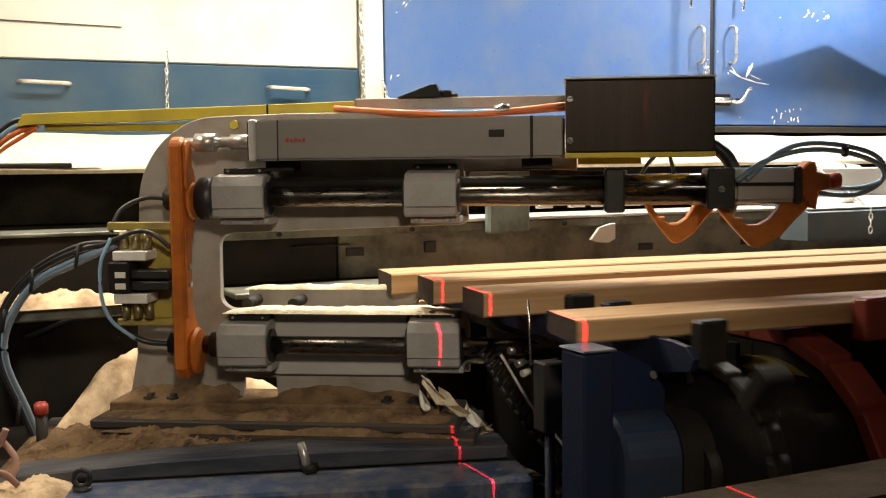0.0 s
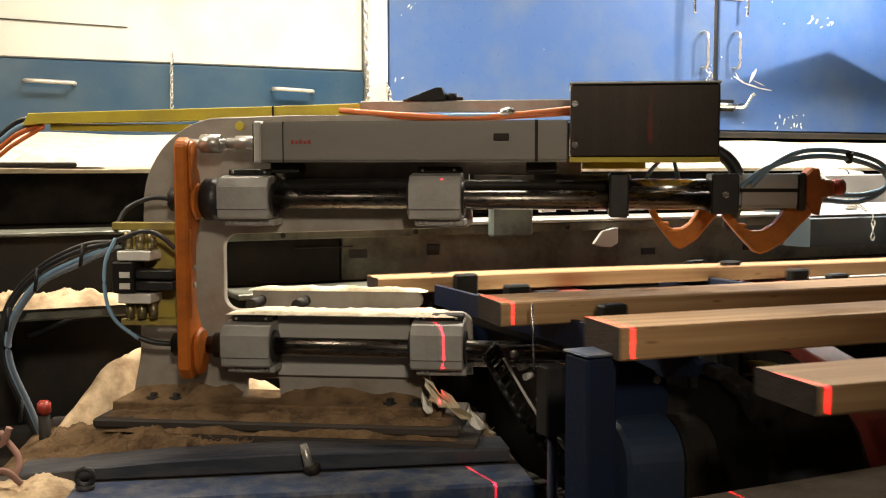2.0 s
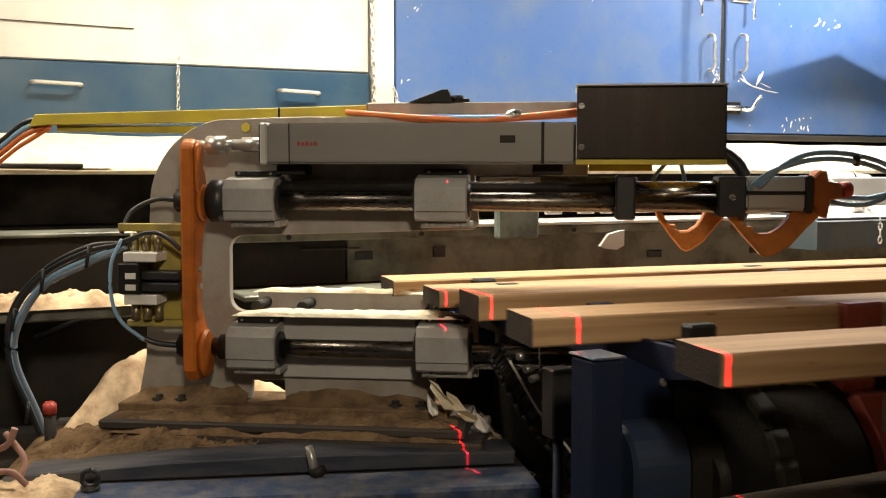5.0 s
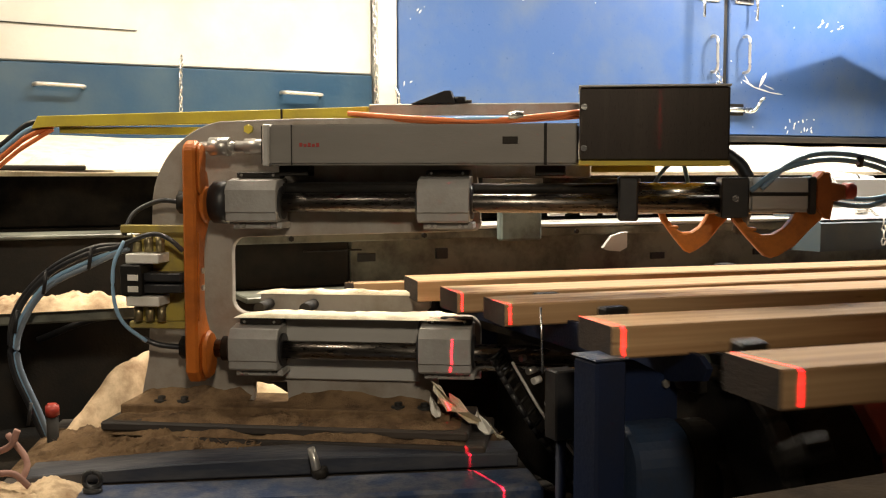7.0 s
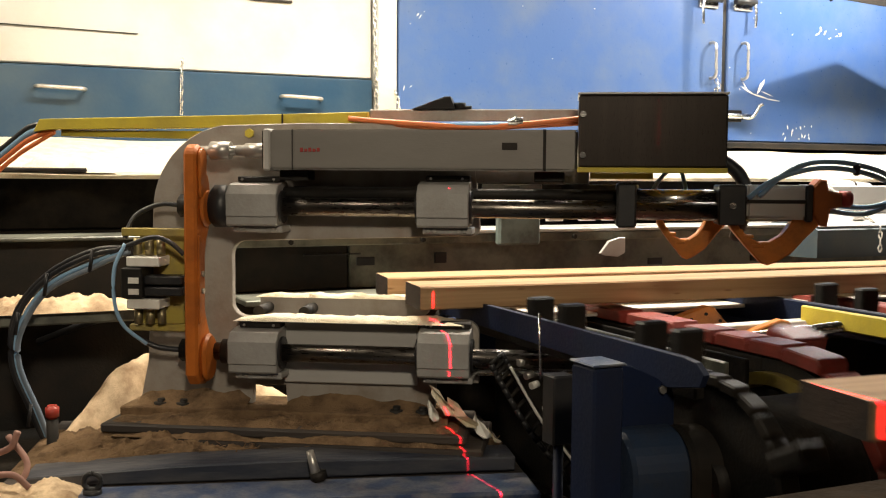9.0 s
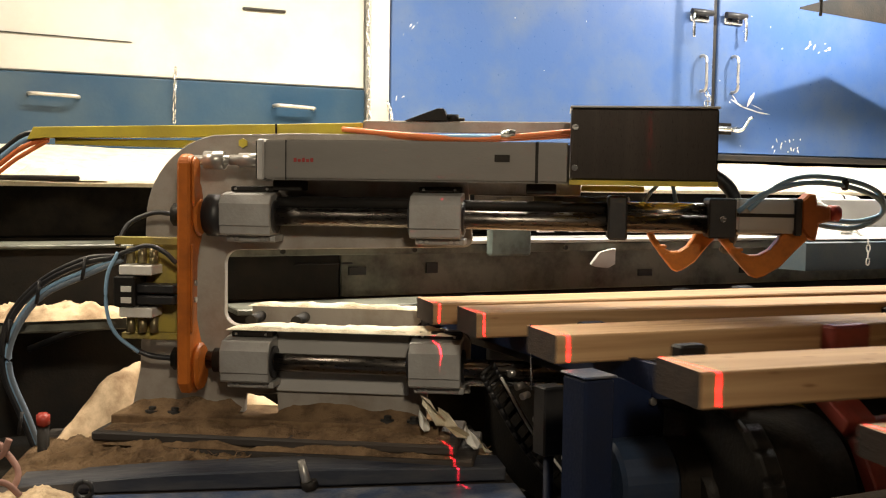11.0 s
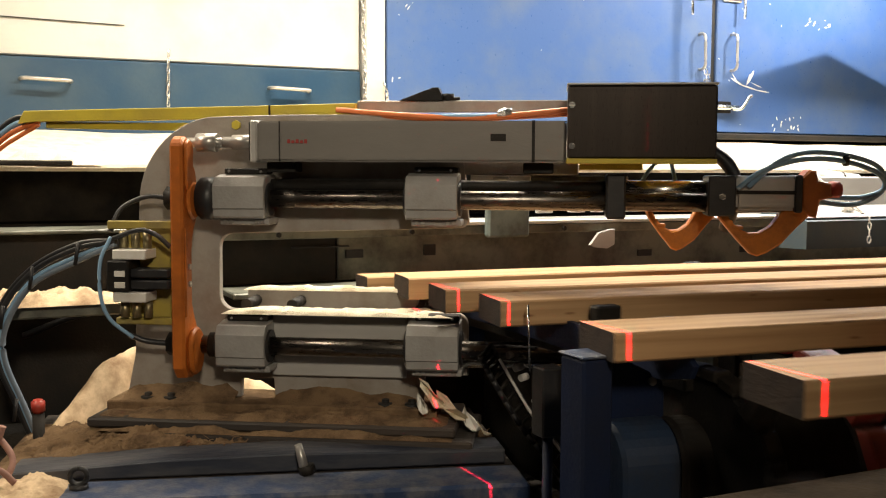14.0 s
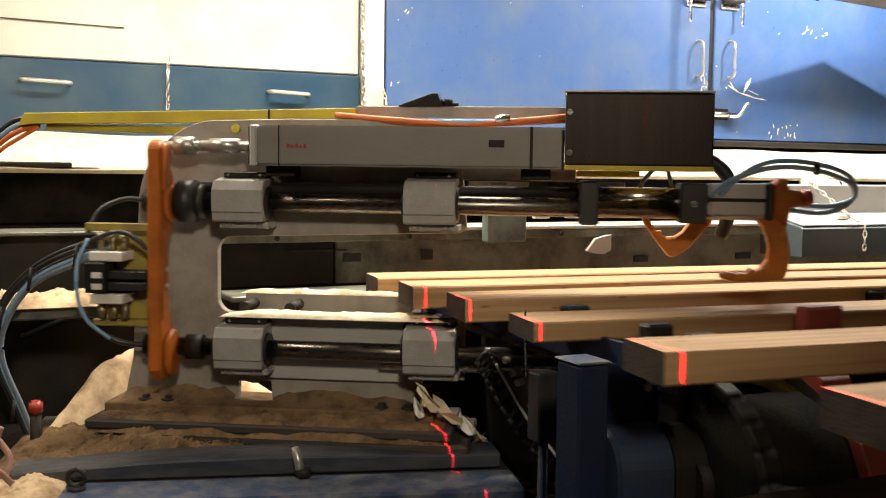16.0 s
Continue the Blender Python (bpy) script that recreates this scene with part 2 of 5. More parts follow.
def merge(bm, bm2):
    if bm is None:
        return bm2
    me = bpy.data.meshes.new("join")
    bm2.to_mesh(me)
    bm2.free()
    bm.from_mesh(me)
    bpy.data.meshes.remove(me)
    return bm


def rod(p0, p1, r, bm=None, seg=20, r2=None, bevel=0.0):
    p0, p1 = Vector(p0), Vector(p1)
    bm2 = bmesh.new()
    d = p1 - p0
    bmesh.ops.create_cone(bm2, cap_ends=True, segments=seg, radius1=r, radius2=r if r2 is None else r2, depth=d.length)
    if bevel:
        rim = [e for e in bm2.edges if abs(abs(e.verts[0].co.z) - d.length / 2) < 1e-6 and abs(e.verts[0].co.z - e.verts[1].co.z) < 1e-6]
        bmesh.ops.bevel(bm2, geom=rim, offset=bevel, segments=2, affect="EDGES")
    bm2.transform(Matrix.Translation((p0 + p1) / 2) @ d.to_track_quat("Z", "Y").to_matrix().to_4x4())
    for f in bm2.faces:
        f.smooth = len(f.verts) == 4
    return merge(bm, bm2)


def slab(outline, y0, y1, bevel=0.0, bm=None):
    """A plate: an outline in x and z, thick from y0 to y1."""
    bm2 = bmesh.new()
    vs = [bm2.verts.new((x, y0, z)) for x, z in outline]
    f = bm2.faces.new(vs)
    r = bmesh.ops.extrude_face_region(bm2, geom=[f])
    for v in r["geom"]:
        if isinstance(v, bmesh.types.BMVert):
            v.co.y = y1
    bmesh.ops.recalc_face_normals(bm2, faces=bm2.faces)
    if bevel:
        bmesh.ops.bevel(bm2, geom=[e for e in bm2.edges if abs(e.verts[0].co.y - e.verts[1].co.y) < 1e-6], offset=bevel, segments=1, affect="EDGES")
    return merge(bm, bm2)


def arc(cx, cz, r, a0, a1, n=8):
    return [(cx + r * math.cos(radians(a0 + (a1 - a0) * i / n)), cz + r * math.sin(radians(a0 + (a1 - a0) * i / n))) for i in range(n + 1)]


def smoothed(pts, n=8):
    """A smooth line through the points."""
    p = [Vector(a) for a in pts]
    p = [2 * p[0] - p[1]] + p + [2 * p[-1] - p[-2]]
    out = []
    for i in range(1, len(p) - 2):
        for k in range(n):
            t = k / n
            a, b, c, d = p[i - 1:i + 3]
            out.append(0.5 * (2 * b + (c - a) * t + (2 * a - 5 * b + 4 * c - d) * t * t + (3 * b - a - 3 * c + d) * t ** 3))
    return out + [p[-2]]


def hose(pts, r, bm=None, n=8, seg=8):
    line = smoothed(pts, n)
    bm2 = bmesh.new()
    rings = []
    for i, c in enumerate(line):
        d = (line[min(i + 1, len(line) - 1)] - line[max(i - 1, 0)]).normalized()
        q = d.to_track_quat("Z", "Y")
        rings.append([bm2.verts.new(c + q @ Vector((r * math.cos(a), r * math.sin(a), 0))) for a in [2 * math.pi * k / seg for k in range(seg)]])
    for a, b in zip(rings, rings[1:]):
        for k in range(seg):
            f = bm2.faces.new((a[k], a[(k + 1) % seg], b[(k + 1) % seg], b[k]))
            f.smooth = True
    bm2.faces.new(rings[0])
    bm2.faces.new(rings[-1])
    return merge(bm, bm2)


def heap(x0, x1, y0, y1, z, height, nx=40, ny=12, scale=9.0, seed=0.0, edge=0.25, floor=None):
    """A heap of loose dust on a support at height z: an uneven sheet that runs out at its rim."""
    bm = bmesh.new()
    g = []
    for i in range(nx + 1):
        col = []
        for j in range(ny + 1):
            u, v = i / nx, j / ny
            x, y = x0 + u * (x1 - x0), y0 + v * (y1 - y0)
            rim = min(1, min(u, 1 - u) / edge) * min(1, min(v, 1 - v) / edge)
            h = height * max(0, rim) ** 0.6 * (0.55 + 0.6 * noise.noise(Vector((x * scale + seed, y * scale, seed))) + 0.25 * noise.noise(Vector((x * scale * 4, y * scale * 4, seed))) + 0.16 * noise.noise(Vector((x * scale * 15, y * scale * 15, seed))))
            col.append(bm.verts.new((x, y, z + max(-0.002, h))))
        g.append(col)
    for i in range(nx):
        for j in range(ny):
            f = bm.faces.new((g[i][j], g[i + 1][j], g[i + 1][j + 1], g[i][j + 1]))
            f.smooth = True
    return bm


def hexbolt(x, y, z, r=0.008, h=0.006, bm=None, axis=(0, -1, 0)):
    return rod((x, y, z), Vector((x, y, z)) + Vector(axis) * h, r, bm, 6)

# ---------------------------------------------------------------- hall and back wall
BACK = 3.276


def hall():
    solid("floor", box(-5, 8, -14, 3.6, -0.2, 0.0, 0), CONCRETE, Matrix(), "stained dusty concrete hall floor", "floor", kind="structure")
    solid("ceiling", box(-5, 8, -14, 3.6, 4.5, 4.6, 0), HALLDARK, Matrix(), "dark hall ceiling", "ceiling", kind="structure")
    solid("wall_west", box(-5.2, -5, -14, 3.6, 0, 4.5, 0), HALLDARK, Matrix(), "dark hall side wall", "wall", kind="structure")
    solid("wall_east", box(8, 8.2, -14, 3.6, 0, 4.5, 0), HALLDARK, Matrix(), "dark hall side wall", "wall", kind="structure")
    solid("wall_south", box(-5, 8, -14.2, -14, 0, 4.5, 0), HALLDARK, Matrix(), "dark hall end wall", "wall", kind="structure")
    w = thing("wall_north", Matrix(), "back wall with cream panels, blue band and blue doors", "wall", kind="structure")
    part("wall_core", box(-5, 8, BACK + 0.08, BACK + 0.2, 0, 4.5, 0), HALLDARK, w)
    part("panel", box(-2.2, 1.232, BACK + 0.0, BACK + 0.078, 1.722, 3.2, 0.004), WHITEWALL, w, "cream painted wall panel")
    part("panel", box(-2.2, 1.232, BACK - 0.012, BACK + 0.078, 1.45, 1.718, 0.004), BLUEBAND, w, "blue painted lower band")
    part("post", box(1.242, 1.312, BACK - 0.03, BACK + 0.078, 0.9, 3.2, 0.004), WHITEWALL, w, "cream steel door post")
    part("beam", box(-2.2, 8, BACK + 0.0, BACK + 0.078, 0.9, 1.445, 0.003), DARKSTEEL, w)
    for x0, x1 in ((1.322, 2.676), (2.70, 4.3)):
        d = part("door", box(x0, x1, BACK - 0.02, BACK + 0.03, 1.545, 3.1, 0.004), BLUEWALL, w, "scuffed blue steel cabinet door")
    part("sill", box(1.322, 4.3, BACK - 0.03, BACK + 0.07, 1.518, 1.542, 0.004), DARKSTEEL, w)
    part("jamb", box(2.679, 2.697, BACK - 0.01, BACK + 0.04, 1.545, 3.1, 0.001), DARKSTEEL, w)


def pull(x0, z0, x1, z1, group, out=0.04, r=0.006, y=BACK - 0.012, label="bent round steel pull handle"):
    a, b = Vector((x0, y + 0.004, z0)), Vector((x1, y + 0.004, z1))
    d = (b - a).normalized() * 0.016
    o = Vector((0, -out, 0))
    solid("pull_handle", hose([a, a + o * 0.6, a + o + d, (a + b) / 2 + o, b + o - d, b + o * 0.6, b], r, None, 5), NUTSTEEL, Matrix(), label, "handle", group)


def chain_line(name, pts, link, r, label, mat=None):
    """A hanging chain of single links along a line."""
    line = smoothed(pts, 6)
    t = thing(name, Matrix.Translation(line[0]), label, "chain")
    length = sum((b - a).length for a, b in zip(line, line[1:]))
    n = max(2, int(length / link))
    for i in range(n):
        s, k = length * (i + 0.5) / n, 0
        while k < len(line) - 2 and s > (line[k + 1] - line[k]).length:
            s -= (line[k + 1] - line[k]).length
            k += 1
        d = (line[k + 1] - line[k]).normalized()
        c = line[k] + d * s - line[0]
        side = d.orthogonal().normalized()
        if i % 2:
            side = d.cross(side)
        h, w2 = link * 0.68, link * 0.3
        ring = [c + d * h * math.cos(a) + side * w2 * math.sin(a) for a in [2 * math.pi * j / 8 for j in range(9)]]
        part("link", hose(ring, r, None, 1, 5), mat or CHROME, t)
    return t


def wall_things():
    pull(0.187, 1.654, 0.323, 1.650, "band handles")
    pull(0.92, 1.652, 1.05, 1.647, "band handles")
    pull(2.615, 1.918, 2.618, 1.785, "door handles", y=BACK - 0.02)
    pull(2.77, 1.925, 2.772, 1.787, "door handles", y=BACK - 0.02)
    chain_line("safety_chain", [(0.608, BACK - 0.02, 1.754), (0.604, BACK - 0.024, 1.68), (0.603, BACK - 0.022, 1.585)], 0.016, 0.0022, "short galvanised chain hanging on the blue band")
    chain_line("post_chain", [(1.229, BACK - 0.03, 2.1), (1.234, BACK - 0.034, 1.80), (1.238, BACK - 0.034, 1.60)], 0.02, 0.0026, "galvanised chain hanging beside the door post")
    chain_line("post_chain", [(1.300, BACK - 0.045, 1.68), (1.312, BACK - 0.045, 1.64), (1.318, BACK - 0.045, 1.59)], 0.018, 0.003, "short chain end on the door post")
    # latches on the doors
    for x, z, s in ((2.766, 2.07, 1), (2.60, 2.07, -1)):
        t = thing("door_latch", pose(x, BACK - 0.03, z), "steel toggle latch on the blue door", "latch", "door latches")
        part("plate", box(-0.045, 0.045, 0, 0.012, -0.02, 0.02, 0.003), CHROME, t)
        part("bar", rod((-0.05, -0.012, 0.012), (0.05, -0.012, 0.012), 0.012, None, 12), BLACK, t)
        part("hook", hose([(0.04 * s, -0.015, 0.01), (0.045 * s, -0.02, -0.03), (0.043 * s, -0.018, -0.085)], 0.006), CHROME, t)
    t = thing("door_latch", pose(2.64, BACK - 0.03, 1.66), "bent steel lever latch at the door's foot", "latch", "door latches")
    part("bar", rod((0.02, -0.012, -0.018), (0.16, -0.012, -0.02), 0.011, None, 12), CHROME, t)
    part("lever", hose([(0.12, -0.018, -0.025), (0.155, -0.03, -0.022), (0.185, -0.035, 0.02), (0.20, -0.035, 0.028)], 0.007), CHROME, t)
    part("plate", box(0.0, 0.13, 0, 0.012, -0.04, 0.005, 0.002), DARKSTEEL, t)
    t = thing("hanger", pose(2.632, BACK - 0.03, 1.775), "short chain hanger below the handle", "chain")
    for i in range(4):
        part("link", hose([(0.008 * math.sin(a) + 0.014 * (i % 2), -0.01, -0.02 * i + 0.012 * math.cos(a)) for a in [j * math.pi / 4 for j in range(9)]], 0.0028, None, 1, 5), CHROME, t)
    # pole lying in front of the wall
    t = thing("panel_seam", pose(0.8, BACK - 0.004, 1.93), "thin dark seam strip on the cream panel", "seam")
    part("strip", box(0.02, 0.16, -0.004, 0.003, 0.02, 0.028, 0.001), DARKSTEEL, t)
    part("crease", slab([(-0.9, -0.095), (-0.32, -0.105), (-0.32, -0.107), (-0.9, -0.098)], -0.001, 0.003), DARKSTEEL, t)


def bench():
    """The steel bench behind the machine, with its sawdust-covered apron."""
    b = thing("bench", pose(0, 0, 0), "long steel bench with a sawdust-covered apron", "bench", kind="structure")
    # one beam in two tones, near black left of x 0.93
    part("beam", box(0.93, 6.0, 2.64, 2.74, 1.10, 1.243, 0.004), GREENSTEEL, b, "worn green-grey steel beam face")
    part("beam", box(-1.6, 0.926, 2.64, 2.74, 1.10, 1.243, 0.004), DARKSTEEL, b, "near-black steel beam face")
    part("lip_face", box(0.56, 6.0, 2.584, 2.638, 1.218, 1.2435, 0.003), GREENSTEEL, b, "dull scuffed lip face under the edge")
    # one edge in two tones, paler to the right
    part("lip", box(0.62, 6.0, 2.580, 2.75, 1.244, 1.256, 0.003), ALU, b, "steel edge, pale stretch")
    part("lip", box(-1.6, 0.615, 2.585, 2.75, 1.244, 1.254, 0.003), GREENSTEEL, b, "steel edge, dull stretch")
    part("lower_beam", box(-1.6, 6.0, 2.66, 2.75, 0.55, 1.098, 0.003), DARKSTEEL, b)
    part("rear_beam", box(-1.6, 6.0, 2.80, 2.86, 1.262, 1.395, 0.003), NEARBLACK, b, "near-black beam")
    part("deck", box(-1.6, 6.0, 2.752, 3.27, 1.236, 1.260, 0), NEARBLACK, b)
    bm = bmesh.new()
    n = 90
    rows = []
    for i in range(n + 1):
        x = -1.6 + 7.6 * i / n
        w1, w2 = 0.01 * noise.noise(Vector((x * 5, 0, 0))), 0.012 * noise.noise(Vector((x * 3, 4, 0)))
        rows.append([bm.verts.new(c) for c in ((x, 2.715, 1.390), (x, 2.71, 1.400 + w1 * 0.4), (x, 2.90, 1.435 + w1), (x, 3.272, 1.508 + w2), (x, 3.272, 1.40))])
    for a, c in zip(rows, rows[1:]):
        for k in range(4):
            bm.faces.new((a[k], c[k], c[k + 1], a[k + 1])).smooth = k == 1
    part("apron", bm, SAWDUST, b, "sloping apron buried in pale sawdust")
    for x, z, w, h in ((0.95, 1.16, 0.05, 0.022), (1.9, 1.135, 0.05, 0.02), (2.3, 1.135, 0.06, 0.02), (1.18, 1.16, 0.035, 0.03), (0.80, 1.19, 0.16, 0.004)):
        part("slot", box(x, x + w, 2.632, 2.642, z, z + h, 0.001), BLACK, b)
    for x in (0.55, 0.75, 1.12, 1.6, 2.05, 2.6):
        part("bolt", hexbolt(x, 2.584 if x > 0.56 else 2.64, 1.230, 0.007, 0.008), DARKSTEEL, b)
    # fittings on the bench
    t = solid("steel_block", box(-0.066, 0.066, -0.03, -0.002, 0, 0.152, 0.006), TEALSTEEL, pose(1.403, 2.58, 1.21), "pale teal painted steel block on the bench edge", "block")
    t = solid("bent_tab", slab([(0, 0), (0.03, 0.035), (0.07, 0.045), (0.085, 0.045), (0.085, 0.0), (0.06, -0.012), (0.02, -0.008)], -0.006, 0.006, 0.001), ALU, pose(1.68, 2.57, 1.18), "small bent aluminium tab", "tab")
    for x, w in ((1.53, 0.05), (1.64, 0.05), (1.72, 0.035), (1.83, 0.06)):
        t = thing("hinge", pose(x, 2.62, 1.285), "small steel hinge on the bench edge", "hinge", "bench hinges")
        part("plate", box(0, w, -0.01, 0.01, -0.012, 0.008, 0.002), ALU, t)
        part("pin", rod((-0.004, -0.012, 0.0), (w + 0.004, -0.012, 0.0), 0.005, None, 10), CHROME, t)
    # sawdust lumps
    solid("sawdust_lump", heap(-0.12, 0.12, -0.06, 0.06, 0, 0.05, 24, 12, 20, 3.0), SAWDUST, pose(0.22, 2.78, 1.405), "lump of sawdust on the apron's edge", "sawdust", kind="stuff")
    t = thing("flat_bar", pose(0.05, 2.735, 1.405), "flat dark bar lying on the apron", "bar")
    part("bar", box(-0.05, 0.22, -0.02, 0.02, 0, 0.012, 0.003), DARKSTEEL, t)
    solid("sawdust_shelf", box(0.02, 0.34, 2.38, 2.50, 1.075, 1.105, 0.004), GREENSTEEL, Matrix(), "narrow dull steel shelf edge", "shelf")
    solid("sawdust_pile", heap(0.02, 0.34, 2.36, 2.52, 1.103, 0.040, 60, 20, 10, 5.0), MOUNDDUST, Matrix(), "pale sawdust piled on the shelf", "sawdust", kind="stuff")
    solid("ledge_strip", box(0.60, 1.15, 2.45, 2.605, 1.085, 1.10, 0.003), GREENSTEEL, Matrix(), "thin steel ledge strip behind the plate", "ledge")
    solid("blue_trough", box(-0.8, 0.45, 2.2, 2.62, 0.55, 0.80, 0.01), NEARBLACK, Matrix(), "near-black steel trough under the bench", "trough")


# ---------------------------------------------------------------- the pushing machine
MX, MY, MZ, MR = 0.892, 1.956, 1.4, -31.5
MACHINE = pose(MX, MY, MZ, 0, 0, MR)


def machine_frame():
    t = thing("positioner_frame", MACHINE, "grey C-shaped steel frame plate with four bearing blocks", "machine frame")
    r = 0.03
    o = []
    o += arc(-0.44, -0.075, 0.185, 180, 100, 12)
    o += [(-0.30, 0.112), (0.06, 0.112)]
    o += arc(0.062, -0.105, 0.016, 0, -90, 4)
    o += arc(-0.451 + r, -0.137 - r, r, 90, 180, 6)
    o += arc(-0.451 + r, -0.298 + r, r, 180, 270, 6)
    o += arc(0.05, -0.325, 0.028, 90, 0, 6)
    o += [(0.078, -0.428), (-0.012, -0.430), (-0.014, -0.486), (-0.332, -0.486), (-0.335, -0.444), (-0.406, -0.446), (-0.408, -0.486), (-0.659, -0.490), (-0.640, -0.40)]
    part("c_plate", slab(o, 0.0, 0.022, 0.0015), STEEL, t, "grey C-shaped steel plate with rounded slot")
    part("backing_plate", box(-0.335, -0.05, -0.012, -0.001, -0.435, -0.305, 0.002), ALU, t, "thin aluminium cover plate")
    for x0, x1, z0, z1 in ((-0.435, -0.328, -0.113, -0.012), (-0.042, 0.062, -0.112, -0.008), (-0.433, -0.330, -0.417, -0.315), (-0.040, 0.066, -0.415, -0.308)):
        xm, zm = (x0 + x1) / 2, (z0 + z1) / 2
        bm = slab([(-0.002, z0 + 0.012), (-0.084, z0 + 0.012), (-0.088, z0 + 0.016), (-0.088, z0 + 0.030), (-0.092, z0 + 0.033), (-0.092, z1 - 0.024), (-0.078, z1 - 0.006), (-0.040, z1), (-0.002, z1)], x0, x1, 0.002)
        bm.transform(Matrix(((0, 1, 0, 0), (1, 0, 0, 0), (0, 0, 1, 0), (0, 0, 0, 1))))
        b = part("bearing_block", bm, BLOCK, t, "machined grey bearing block with a chamfered top")
        part("foot_flange", box(x0 + 0.010, x1 + 0.006, -0.070, -0.002, z0 - 0.002, z0 + 0.0115, 0.002), BLOCK, b)
        for x in (x0 + 0.022, x0 + 0.034, x1 - 0.020, x1 - 0.008):
            part("bolt", hexbolt(x, -0.0702, z0 + 0.005, 0.004, 0.004), NUTSTEEL, b)
        part("top_lid", box(x0 + 0.014, x1 - 0.002, -0.052, -0.012, z1 + 0.0005, z1 + 0.012, 0.002), DARKSTEEL, b)
        for x in (x0 + 0.024, x1 - 0.016):
            part("lid_screw", hexbolt(x, -0.0522, z1 + 0.006, 0.003, 0.002), NUTSTEEL, b)
        # black ring in place of the shadow gap beside the block
        part("gap_ring", rod((xm - (x1 - x0) / 2 - 0.005, -0.05, zm), (xm + (x1 - x0) / 2 + 0.005, -0.05, zm), 0.034, None, 24), BLACK, b, "black ring standing for the shadow gap by the block")
    part("rail_upper", box(-0.31, -0.05, -0.028, -0.001, -0.045, -0.02, 0.002), DARKSTEEL, t)
    part("rail_lower", box(0.205, 0.40, 0.004, 0.020, -0.046, -0.012, 0.002), GREENSTEEL, t, "worn greenish steel rail behind the shaft")
    part("top_bar", box(0.0655, 0.30, 0.001, 0.020, -0.011, 0.026, 0.002), STEEL, t, "grey bar carrying the actuator's end")
    part("strip", box(0.081, 0.204, 0.0, 0.012, -0.023, -0.0125, 0.001), WHITE, t, "pale strip under the bar")
    part("clip", box(0.128, 0.160, -0.006, -0.0005, -0.021, -0.0145, 0.001), NUTSTEEL, t)
    for x in (0.232, 0.254):
        part("bolt", hexbolt(x, 0.001, -0.002, 0.004, 0.004), NUTSTEEL, t)
    for x in (-0.60, -0.55, -0.09, -0.035):
        part("foot_bolt", rod((x, -0.03, -0.52), (x, -0.03, -0.475), 0.008, rod((x, -0.03, -0.50), (x, -0.03, -0.482), 0.016, None, 6), 10), DARKSTEEL, t)
    part("foot_plate", box(-0.68, 0.02, -0.06, 0.09, -0.512, -0.488, 0.003), DIRTDUST, t, "dusty foot plate")
    # ridge of dust on the plate's arms
    part("rear_arm", slab(arc(-0.06, -0.286, 0.02, -90, 90, 6) + [(-0.42, -0.266), (-0.42, -0.306)], 0.10, 0.122, 0.001), STEEL, t)
    for sx in (-0.40, -0.30):
        part("spacer", rod((sx, 0.02, -0.29), (sx, 0.105, -0.29), 0.012, None, 12), DARKSTEEL, t)
    solid("slot_dust", heap(-0.43, 0.05, -0.06, 0.03, -0.300, 0.012, 60, 10, 16, 8.0, 0.12), SAWDUST, MACHINE, "ridge of pale sawdust along the plate's lower arm", "sawdust", kind="stuff")
    solid("arm_dust", heap(-0.43, -0.03, 0.095, 0.13, -0.268, 0.014, 60, 8, 16, 2.0, 0.12), SAWDUST, MACHINE, "ridge of pale sawdust along the rear arm", "sawdust", kind="stuff")


